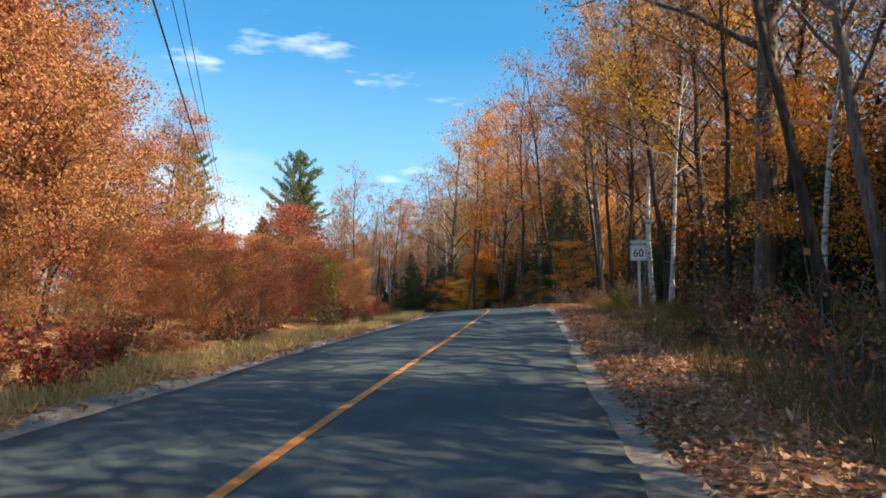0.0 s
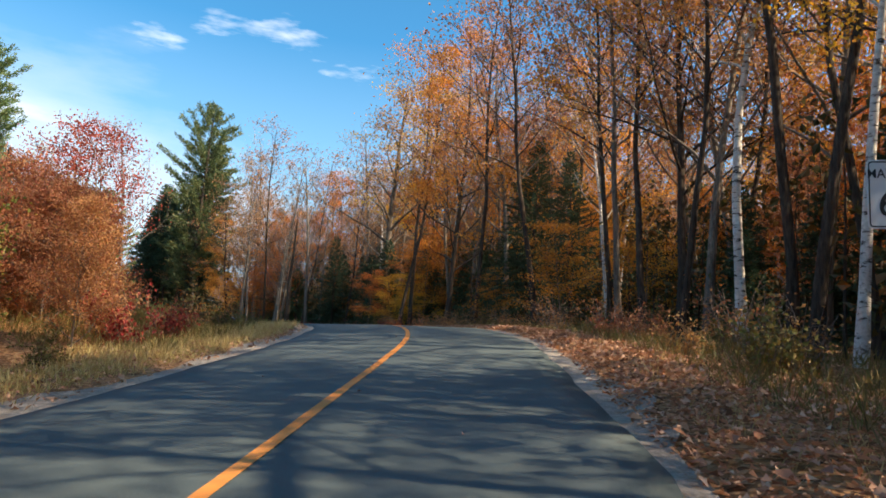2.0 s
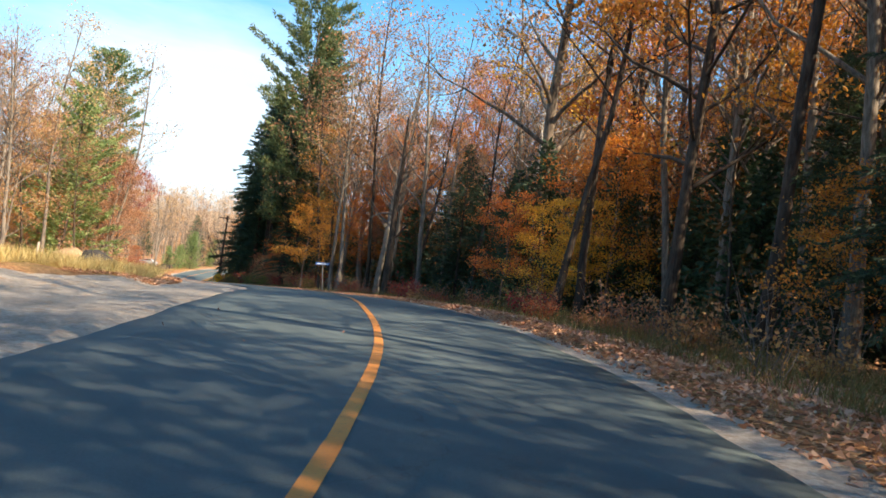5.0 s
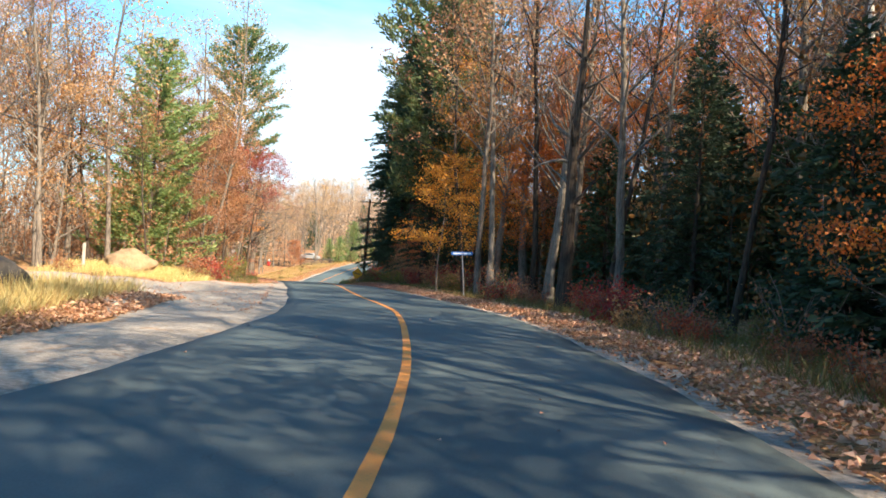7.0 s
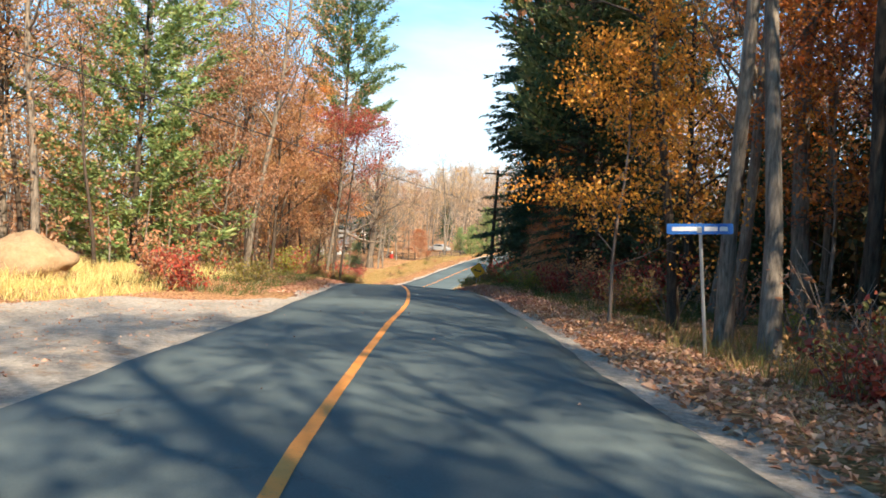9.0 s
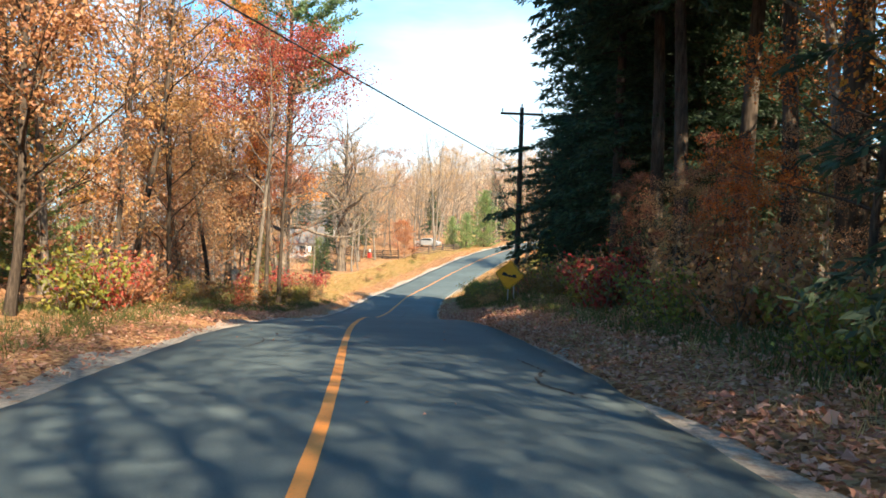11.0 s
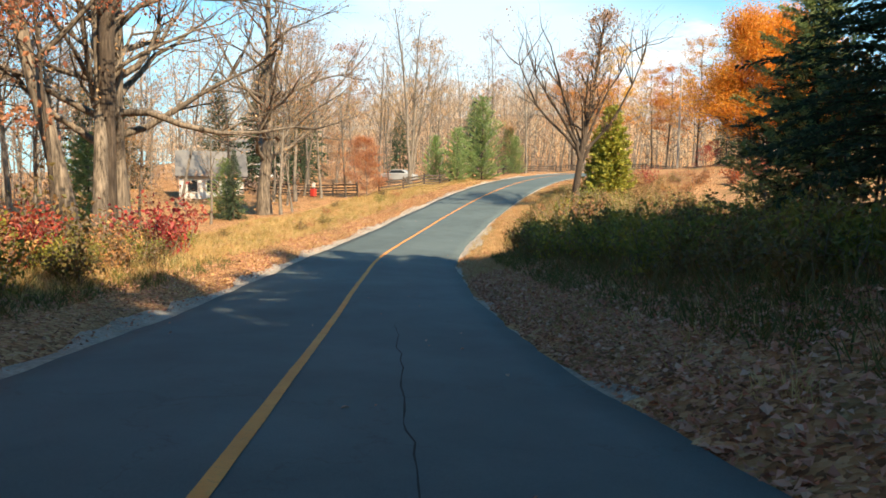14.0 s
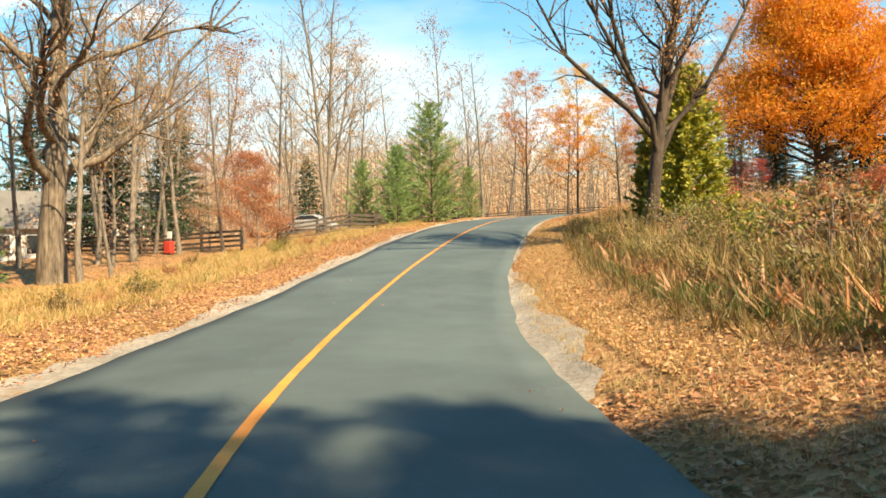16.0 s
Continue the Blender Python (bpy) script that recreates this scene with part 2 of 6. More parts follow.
# undergrowth tinted dark: the shade inside the wood is put into its leaf colours
M_SHADE = leafy("shaded_undergrowth_leaves", [(0.035, 0.05, 0.018), (0.08, 0.07, 0.02), (0.14, 0.08, 0.02), (0.045, 0.065, 0.025), (0.3, 0.12, 0.02)], 0.25)
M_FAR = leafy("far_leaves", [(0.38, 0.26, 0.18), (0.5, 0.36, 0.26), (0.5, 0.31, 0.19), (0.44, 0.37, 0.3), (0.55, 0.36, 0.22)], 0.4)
M_PINE = leafy("needles_pine", [(0.05, 0.1, 0.04), (0.1, 0.17, 0.06), (0.16, 0.22, 0.08), (0.22, 0.22, 0.08)], 0.35, 0.6)
M_CEDAR = leafy("cedar_sprays", [(0.17, 0.2, 0.035), (0.34, 0.34, 0.05), (0.5, 0.44, 0.08)], 0.4)
M_STRAW = leafy("dry_grass", [(0.34, 0.23, 0.09), (0.54, 0.39, 0.16), (0.62, 0.48, 0.23), (0.36, 0.3, 0.11), (0.45, 0.26, 0.11)], 0.35)
M_WEED = leafy("weeds", [(0.1, 0.07, 0.025), (0.2, 0.12, 0.04), (0.14, 0.15, 0.04), (0.28, 0.16, 0.06)], 0.35)
M_FERN = leafy("green_weeds", [(0.06, 0.08, 0.02), (0.1, 0.13, 0.03), (0.17, 0.17, 0.05)], 0.35)
M_BARK = bark("bark_brown", (0.024, 0.018, 0.014), (0.105, 0.08, 0.062))
M_GREY = bark("bark_grey", (0.075, 0.062, 0.05), (0.27, 0.23, 0.19))
M_OAKBARK = bark("bark_furrowed", (0.022, 0.018, 0.015), (0.25, 0.2, 0.155), 1.5, (1, 1, 0.2))
M_BIRCH = bark("bark_birch", (0.5, 0.47, 0.42), (0.74, 0.71, 0.66), 2.0, (1, 1, 2.0), (0.06, 0.05, 0.045))
M_TWIG = bark("twigs", (0.10, 0.075, 0.06), (0.3, 0.24, 0.2))
M_POLE = bark("pole_wood", (0.035, 0.025, 0.018), (0.10, 0.075, 0.055), 4.0, (1, 1, 0.08))
M_FENCE = bark("fence_wood", (0.025, 0.02, 0.018), (0.11, 0.09, 0.078), 4.0)
M_STEEL = painted("galvanised_steel", (0.42, 0.43, 0.44), 0.45, (0.2, 0.19, 0.18), 0.8)
M_WHITE = painted("sign_white", (0.72, 0.72, 0.7), 0.4, (0.5, 0.5, 0.48))
M_BLACK = painted("sign_black", (0.02, 0.02, 0.022), 0.5, (0.06, 0.06, 0.06))
M_YELLOW = painted("sign_yellow", (0.85, 0.39, 0.015), 0.4, (0.45, 0.22, 0.03), 0, 7.0, 0.6)
M_BLUE = painted("sign_blue", (0.03, 0.13, 0.42), 0.4, (0.05, 0.16, 0.4))
M_CABLE = painted("cable_black", (0.02, 0.02, 0.02), 0.6)
M_ROCK = earthy("boulder_stone", [(0.3, (0.2, 0.13, 0.07)), (0.7, (0.42, 0.28, 0.16))], [(0.3, (0.22, 0.15, 0.09)), (0.7, (0.4, 0.27, 0.16))], 9.0, 1.6, relief=1.0, depth=0.06)
M_DARKROCK = earthy("dark_stone", [(0.3, (0.02, 0.018, 0.015)), (0.7, (0.12, 0.1, 0.085))], [(0.3, (0.03, 0.026, 0.022)), (0.7, (0.11, 0.095, 0.08))], 9.0, 1.6, relief=1.0, depth=0.08)


def asphalt():
    """Worn rural asphalt: aggregate grain, pale wheel tracks, tar-dark patches and fine cracks."""
    m, n, l, s = material("asphalt", 0.86, 0, 0.3)
    grain = noise_node(n, l, 60.0, 5, 0.8)
    patch = noise_node(n, l, 0.22, 6, 0.6)
    streak = noise_node(n, l, 0.9, 5, 0.6)
    a = ramp_node(n, l, grain.outputs["Fac"], [(0.3, (0.038, 0.052, 0.056)), (0.7, (0.11, 0.142, 0.146))])
    b = ramp_node(n, l, patch.outputs["Fac"], [(0.35, (0.058, 0.079, 0.084)), (0.68, (0.103, 0.132, 0.136))])
    c = mix_node(n, l, 0.55, a.outputs["Color"], b.outputs["Color"])
    d = ramp_node(n, l, streak.outputs["Fac"], [(0.3, (0.78, 0.78, 0.78)), (0.7, (1.15, 1.15, 1.15))])
    c = mix_node(n, l, 0.6, c, mix_node(n, l, 1.0, c, d.outputs["Color"], "MULTIPLY"))
    warp = noise_node(n, l, 0.8, 5, 0.6)
    vor = n.new("ShaderNodeTexVoronoi")
    vor.feature = "DISTANCE_TO_EDGE"
    vor.inputs["Scale"].default_value = 0.16
    add = n.new("ShaderNodeVectorMath")
    add.operation = "MULTIPLY_ADD"
    add.inputs[1].default_value = (3.0, 3.0, 0.0)
    co = n.new("ShaderNodeTexCoord")
    l.new(warp.outputs["Color"], add.inputs[0])
    l.new(co.outputs["Object"], add.inputs[2])
    l.new(add.outputs[0], vor.inputs["Vector"])
    crack = ramp_node(n, l, vor.outputs["Distance"], [(0.0, (0.6, 0.6, 0.6)), (0.0015, (0, 0, 0))])
    c = mix_node(n, l, crack.outputs["Color"], c, (0.06, 0.058, 0.055))
    l.new(c, s.inputs["Base Color"])
    bump(n, l, s, grain.outputs["Fac"], 0.35, 0.01)
    return m


def line_paint():
    m, n, l, s = material("road_paint_yellow", 0.7, 0, 0.3)
    f = noise_node(n, l, 34.0, 6, 0.8)
    g = noise_node(n, l, 1.6, 5, 0.6)
    k = ramp_node(n, l, f.outputs["Fac"], [(0.56, (0, 0, 0)), (0.66, (0.75, 0.75, 0.75))])
    a = ramp_node(n, l, g.outputs["Fac"], [(0.3, (0.58, 0.2, 0.035)), (0.7, (0.7, 0.28, 0.06))])
    l.new(mix_node(n, l, k.outputs["Color"], a.outputs["Color"], (0.2, 0.14, 0.07)), s.inputs["Base Color"])
    bump(n, l, s, f.outputs["Fac"], 0.3, 0.004)
    return m


M_ASPHALT, M_LINE = asphalt(), line_paint()

M_CRACK = earthy("crack_dirt", [(0.3, (0.015, 0.014, 0.013)), (0.7, (0.04, 0.036, 0.032))], [(0.3, (0.02, 0.018, 0.016)), (0.7, (0.035, 0.03, 0.028))], 30.0, 2.0)
M_YPINE = leafy("needles_young_pine", [(0.1, 0.17, 0.055), (0.19, 0.29, 0.1), (0.28, 0.37, 0.13), (0.34, 0.35, 0.12)], 0.4, 0.6)
M_ROOF = earthy("roof_shingles", [(0.3, (0.1, 0.095, 0.09)), (0.7, (0.22, 0.21, 0.2))], [(0.3, (0.12, 0.11, 0.11)), (0.7, (0.2, 0.19, 0.18))], 12.0, 0.8)
M_SIDING = painted("white_siding", (0.6, 0.59, 0.57), 0.6, (0.45, 0.43, 0.4), 0, 4.0)
M_GLASS = painted("dark_window_glass", (0.03, 0.035, 0.04), 0.08, (0.05, 0.05, 0.05))
M_CARPAINT = painted("grey_car_paint", (0.3, 0.31, 0.32), 0.25, (0.26, 0.26, 0.26))
M_TYRE = painted("tyre_rubber", (0.02, 0.02, 0.02), 0.85)
M_REDBOX = painted("red_paint", (0.5, 0.04, 0.03), 0.5, (0.3, 0.05, 0.04))
M_PALEPOLE = bark("weathered_pole", (0.3, 0.27, 0.23), (0.5, 0.46, 0.4), 4.0, (1, 1, 0.08))

# ---- building tools


def mesh_from(name, verts, faces, mats, smooth=False, mat_index=None):
    """One mesh from arrays of places and of corners (all triangles or all quads, or a list of both)."""
    me = bpy.data.meshes.new(name)
    groups = faces if isinstance(faces, list) else [faces]
    groups = [np.asarray(g, dtype=np.int32) for g in groups if len(g)]
    corners = np.concatenate([g.ravel() for g in groups])
    counts = np.concatenate([np.full(len(g), g.shape[1], dtype=np.int32) for g in groups])
    starts = np.r_[0, np.cumsum(counts)[:-1]].astype(np.int32)
    verts = np.asarray(verts, dtype=np.float32)
    me.vertices.add(len(verts))
    me.vertices.foreach_set("co", verts.ravel())
    me.loops.add(len(corners))
    me.loops.foreach_set("vertex_index", corners)
    me.polygons.add(len(counts))
    me.polygons.foreach_set("loop_start", starts)
    me.polygons.foreach_set("loop_total", counts)
    for m in mats if isinstance(mats, (list, tuple)) else [mats]:
        me.materials.append(m)
    if mat_index is not None:
        me.polygons.foreach_set("material_index", np.asarray(mat_index, dtype=np.int32))
    me.polygons.foreach_set("use_smooth", np.full(len(counts), smooth))
    me.update(calc_edges=True)
    me.validate()
    return me


def part(name, data, parent, label="", material=None):
    """Links a mesh or a bmesh as one object under a thing or a part."""
    if isinstance(data, bmesh.types.BMesh):
        me = bpy.data.meshes.new(name)
        data.to_mesh(me)
        data.free()
        data = me
    if material and not data.materials:
        data.materials.append(material)
    ob = new(name, data)
    ob.parent = parent
    if label:
        ob["label"] = label
    return ob


def thing(name, m, label, category, group="", kind=""):
    ob = new(name)
    ob.empty_display_size = 0.2
    ob.matrix_world = m
    return tagged(ob, label, category, group, kind)


def box(bm, size, m=Matrix(), bevel=0.0):
    made = bmesh.ops.create_cube(bm, size=1, matrix=m @ Matrix.Diagonal((*size, 1)))
    if bevel:
        vs = set(made["verts"])
        bmesh.ops.bevel(bm, geom=[e for e in bm.edges if e.verts[0] in vs], offset=bevel, segments=1, affect="EDGES")
    return bm


def rod(bm, a, b, r0, r1=None, sides=8, caps=True):
    a, b = Vector(a), Vector(b)
    turn = (b - a).to_track_quat("Z", "Y").to_matrix().to_4x4()
    bmesh.ops.create_cone(bm, cap_ends=caps, segments=sides, radius1=r0, radius2=r0 if r1 is None else r1, depth=(b - a).length,
                          matrix=Matrix.Translation((a + b) / 2) @ turn)
    return bm


class Tubes:
    """Gathers tapered tubes (trunks, limbs, twigs, wires) into one mesh."""

    def __init__(self):
        self.v, self.f, self.n = [], [], 0

    def add(self, pts, radii, sides):
        pts, radii = np.asarray(pts, float), np.asarray(radii, float)
        k = len(pts)
        tan = np.gradient(pts, axis=0)
        tan /= np.linalg.norm(tan, axis=1)[:, None] + 1e-9
        ref = np.array((1.0, 0, 0)) if abs(tan[0][2]) > 0.7 else np.array((0, 0, 1.0))
        u = np.cross(tan, ref)
        u /= np.linalg.norm(u, axis=1)[:, None] + 1e-9
        w = np.cross(tan, u)
        a = np.arange(sides) * 2 * np.pi / sides
        ring = pts[:, None] + radii[:, None, None] * (np.cos(a)[None, :, None] * u[:, None] + np.sin(a)[None, :, None] * w[:, None])
        i = np.arange(k - 1)[:, None] * sides + np.arange(sides)[None]
        j = np.arange(k - 1)[:, None] * sides + (np.arange(sides)[None] + 1) % sides
        self.v.append(ring.reshape(-1, 3))
        self.f.append(self.n + np.stack([i, j, j + sides, i + sides], -1).reshape(-1, 4))
        self.n += k * sides

    def mesh(self, name, mat):
        return mesh_from(name, np.concatenate(self.v), np.concatenate(self.f), mat, True)


def blades(places, ways, length, width, r, fold=0.25):
    """Leaves as kites: root, two flanks, tip; ways are their long axes."""
    k = len(places)
    ways = ways / (np.linalg.norm(ways, axis=1)[:, None] + 1e-9)
    side = np.cross(ways, r.normal(size=(k, 3)))
    side /= np.linalg.norm(side, axis=1)[:, None] + 1e-9
    up = np.cross(side, ways)
    length, width = np.broadcast_to(length, k)[:, None], np.broadcast_to(width, k)[:, None]
    mid = places + ways * length * 0.45
    v = np.stack([places, mid + side * width / 2 + up * width * fold, places + ways * length, mid - side * width / 2 + up * width * fold], 1)
    f = np.arange(k)[:, None] * 4 + np.array([[0, 1, 2, 3]])
    return v.reshape(-1, 3), f


def unit(r, k):
    d = r.normal(size=(k, 3))
    return d / np.linalg.norm(d, axis=1)[:, None]

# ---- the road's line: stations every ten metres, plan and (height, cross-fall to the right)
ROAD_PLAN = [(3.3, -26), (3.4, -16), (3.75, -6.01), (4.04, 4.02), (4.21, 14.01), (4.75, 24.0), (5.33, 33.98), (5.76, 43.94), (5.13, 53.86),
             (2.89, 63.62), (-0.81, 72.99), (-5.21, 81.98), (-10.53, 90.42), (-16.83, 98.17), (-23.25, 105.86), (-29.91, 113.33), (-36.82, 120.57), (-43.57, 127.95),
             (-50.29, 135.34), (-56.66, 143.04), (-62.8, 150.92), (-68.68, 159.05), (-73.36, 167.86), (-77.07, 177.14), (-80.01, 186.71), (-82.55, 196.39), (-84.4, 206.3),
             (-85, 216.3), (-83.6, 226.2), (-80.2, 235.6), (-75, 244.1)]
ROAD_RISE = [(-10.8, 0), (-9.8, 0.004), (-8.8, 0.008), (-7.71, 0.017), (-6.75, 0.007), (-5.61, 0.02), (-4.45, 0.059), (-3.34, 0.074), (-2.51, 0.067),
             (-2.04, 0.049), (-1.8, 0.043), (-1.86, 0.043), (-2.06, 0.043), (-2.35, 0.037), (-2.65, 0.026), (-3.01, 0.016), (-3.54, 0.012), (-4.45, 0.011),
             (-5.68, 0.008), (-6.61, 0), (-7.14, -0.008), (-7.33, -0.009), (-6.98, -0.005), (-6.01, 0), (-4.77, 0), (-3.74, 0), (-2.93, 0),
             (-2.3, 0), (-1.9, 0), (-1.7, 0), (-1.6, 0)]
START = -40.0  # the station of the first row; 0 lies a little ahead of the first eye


def spline(rows, step):
    """Catmull-Rom through evenly spaced rows, sampled every step (a share of the spacing)."""
    p = np.array(rows, float)
    p = np.vstack([2 * p[0] - p[1], p, 2 * p[-1] - p[-2]])
    outp = []
    for i in range(1, len(p) - 2):
        for t in np.arange(0, 1, step):
            a, b, c, d = p[i - 1], p[i], p[i + 1], p[i + 2]
            outp.append(0.5 * (2 * b + (c - a) * t + (2 * a - 5 * b + 4 * c - d) * t * t + (3 * b - a - 3 * c + d) * t ** 3))
    outp.append(p[-2])
    return np.array(outp)


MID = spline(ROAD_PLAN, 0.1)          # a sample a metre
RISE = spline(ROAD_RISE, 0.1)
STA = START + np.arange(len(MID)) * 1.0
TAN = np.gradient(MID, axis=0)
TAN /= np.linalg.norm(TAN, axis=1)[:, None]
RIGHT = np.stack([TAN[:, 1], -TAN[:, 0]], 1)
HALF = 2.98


def abreast(s, l):
    """The place on the plan at station s, l metres to the right of the road's middle line."""
    x = np.interp(s, STA, MID[:, 0]) + l * np.interp(s, STA, RIGHT[:, 0])
    y = np.interp(s, STA, MID[:, 1]) + l * np.interp(s, STA, RIGHT[:, 1])
    return x, y


def road_z(s, l):
    return np.interp(s, STA, RISE[:, 0]) + np.clip(l, -6, 6) * np.interp(s, STA, RISE[:, 1]) - 0.02 * np.minimum(np.abs(l), 3.2)


def station(x, y):
    """Station and offset of places on the plan."""
    x, y = np.atleast_1d(np.asarray(x, float)), np.atleast_1d(np.asarray(y, float))
    s, l = np.empty(len(x)), np.empty(len(x))
    for a in range(0, len(x), 20000):
        dx, dy = x[a:a + 20000, None] - MID[None, :, 0], y[a:a + 20000, None] - MID[None, :, 1]
        i = np.argmin(dx * dx + dy * dy, 1)
        k = np.arange(len(i))
        s[a:a + 20000] = STA[i] + dx[k, i] * TAN[i, 0] + dy[k, i] * TAN[i, 1]
        l[a:a + 20000] = dx[k, i] * RIGHT[i, 0] + dy[k, i] * RIGHT[i, 1]
    return s, l


# how the land lies beside the road: stations against the rise above the road at 6, 12 and 30 m, right and left
SIDE_S = [-40, 0, 30, 60, 90, 110, 130, 150, 170, 190, 215, 260]
SIDE_R = np.array([(-0.1, 0.3, 1.2), (-0.1, 0.3, 1.2), (0.0, 0.3, 1.2), (-0.1, 0.2, 1.0), (-0.1, 0.2, 1.0), (0.2, 0.6, 1.5), (0.8, 1.3, 2.6), (0.9, 1.4, 3.0),
                   (0.5, 1.4, 3.2), (0.3, 0.7, 2.0), (0.2, 0.8, 1.8), (0.1, 0.5, 1.5)])
SIDE_L = np.array([(-0.2, 0.0, 0.3), (-0.2, 0.0, 0.3), (-0.2, -0.2, 0.0), (-0.2, -0.4, -0.6), (-0.2, -0.5, -0.8), (-0.1, 0.1, 0.2), (0.3, 0.8, 1.0), (0.4, 1.0, 1.0),
                   (0.1, 0.0, -0.4), (0.0, -0.7, -1.2), (0.1, -0.5, -0.5), (0.1, 0.3, 0.8)])


def ground_z(x, y):
    x, y = np.atleast_1d(np.asarray(x, float)), np.atleast_1d(np.asarray(y, float))
    s, l = station(x, y)
    base = np.empty(len(x))
    for a in range(0, len(x), 20000):
        d2 = (x[a:a + 20000, None] - MID[None, ::3, 0]) ** 2 + (y[a:a + 20000, None] - MID[None, ::3, 1]) ** 2
        w = 1.0 / (d2 + 2.0) ** 2.5
        base[a:a + 20000] = (w * RISE[None, ::3, 0]).sum(1) / w.sum(1)
    near = np.clip((9.0 - np.abs(l)) / 5.0, 0, 1)
    inside = (s > STA[0] - 2) & (s < STA[-1] + 2)
    base = np.where(inside, near * road_z(np.clip(s, STA[0], STA[-1]), l) + (1 - near) * base, base)
    side = np.zeros(len(x))
    for sign, table in ((1, SIDE_R), (-1, SIDE_L)):
        d = l * sign
        a6, a12, a30 = (np.interp(s, SIDE_S, table[:, c]) for c in range(3))
        prof = np.where(d < 6, a6 * np.clip((d - 3.4) / 2.6, 0, 1), np.where(d < 12, a6 + (a12 - a6) * (d - 6) / 6, a12 + (a30 - a12) * np.clip((d - 12) / 18, 0, 1)))
        side = np.where(d > 0, prof, side)
    rough = np.clip((np.abs(l) - 4.2) / 3, 0, 1)
    wave = 0.16 * np.sin(x * 0.55 + 1.3 * np.sin(y * 0.31)) * np.cos(y * 0.47) + 0.07 * np.sin(x * 1.9 + y * 1.1)
    far = np.clip((np.hypot(x + 30, y - 100) - 170) / 400, 0, 1)
    clear = np.clip((np.abs(l) - 40) / 60, 0, 1)
    hill = 20 * np.exp(-(((x + 40) / 130) ** 2 + ((y - 460) / 110) ** 2)) + 26 * np.exp(-(((x + 215) / 110) ** 2 + ((y - 400) / 100) ** 2))
    under = -0.25 * np.clip((3.75 - np.abs(l)) / 0.7, 0, 1) * inside
    return (base + side) * (1 - far) - 3.0 * far + rough * wave + hill * clear + under


# ---- the land: one sheet, fine near the road, reaching the horizon
def axis_steps(a, b, fine, reach):
    mid = np.arange(a, b + fine, fine)
    grow = fine * 1.22 ** np.arange(1, 60)
    ext = np.cumsum(grow)
    ext = ext[ext < reach]
    return np.r_[a - ext[::-1], mid, b + ext]


gx, gy = axis_steps(-135, 55, 1.0, 2600), axis_steps(-40, 262, 1.0, 2600)
GX, GY = np.meshgrid(gx, gy)
GZ = ground_z(GX.ravel(), GY.ravel())
idx = np.arange(GX.size).reshape(GX.shape)
quads = np.stack([idx[:-1, :-1], idx[:-1, 1:], idx[1:, 1:], idx[1:, :-1]], -1).reshape(-1, 4)
ground = new("ground", mesh_from("ground", np.stack([GX.ravel(), GY.ravel(), GZ], 1), quads, M_FOREST, True))
tagged(ground, "uneven forest floor of brown fallen leaves and soil", "ground", kind="structure")


def ribbon(name, s0, s1, edge_a, edge_b, lift, mat, step=0.5, across=6, thick=0.0, seed=1):
    """A strip along the road between two offsets (numbers or functions of the station)."""
    ss = np.arange(s0, s1 + step / 2, step)
    a = edge_a(ss) if callable(edge_a) else np.full(len(ss), float(edge_a))
    b = edge_b(ss) if callable(edge_b) else np.full(len(ss), float(edge_b))
    t = np.linspace(0, 1, across)
    L = a[:, None] + (b - a)[:, None] * t[None]
    S = np.repeat(ss[:, None], across, 1)
    x, y = abreast(S.ravel(), L.ravel())
    z = lift(S.ravel(), L.ravel(), x, y)
    i = np.arange(len(ss) * across).reshape(len(ss), across)
    f = np.stack([i[:-1, :-1], i[:-1, 1:], i[1:, 1:], i[1:, :-1]], -1).reshape(-1, 4)
    v = np.stack([x, y, z], 1)
    if thick:
        rim = np.r_[i[:, 0], i[-1, 1:], i[::-1, -1][1:], i[0, ::-1][1:]]
        low = v[rim] - (0, 0, thick)
        k = np.arange(len(rim) - 1)
        f = np.vstack([f, np.stack([rim[:-1], rim[1:], len(v) + k + 1, len(v) + k], 1)])
        v = np.vstack([v, low])
    return mesh_from(name, v, f, mat, True)


def wobble(s, seed, size):
    r = np.random.default_rng(seed)
    out = np.zeros_like(s)
    for k in range(1, 7):
        out += np.sin(s * (0.35 * 1.9 ** k) + r.uniform(0, 6.3)) / 1.5 ** k
    return out * size


right_edge = lambda s: HALF + 0.35 * np.clip((s - 104) / 18, 0, 1) + 0.10 * np.sin(s * 0.11) + wobble(s, 3, 0.05)
left_edge = lambda s: -HALF - 0.08 * np.sin(s * 0.13) + wobble(s, 4, 0.05) - 0.5 * np.exp(-((s - 58) / 16) ** 2)
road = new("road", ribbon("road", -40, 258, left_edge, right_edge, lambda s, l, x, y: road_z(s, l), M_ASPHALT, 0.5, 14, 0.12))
tagged(road, "worn grey asphalt of a two-lane country road with fine cracks", "road", kind="structure")
shift = lambda s: np.interp(s, (0, 10, 25, 32, 40, 58, 66, 74, 80, 87, 96, 102, 112, 124, 130, 136, 142, 152, 160), (0, 0.07, 0.08, 0.12, 0.03, 0, 0.1, 0, 0, -0.2, -0.2, 0, 0, -0.12, -0.08, 0, 0.08, 0.1, 0.05))
centre = new("centre_line", ribbon("centre_line", -40, 258, lambda s: shift(s) - 0.06 + wobble(s, 9, 0.006), lambda s: shift(s) + 0.06 + wobble(s, 10, 0.006),
                                   lambda s, l, x, y: road_z(s, l) + 0.008, M_LINE, 0.25, 3))
tagged(centre, "single worn yellow line painted along the asphalt", "road marking", kind="structure")
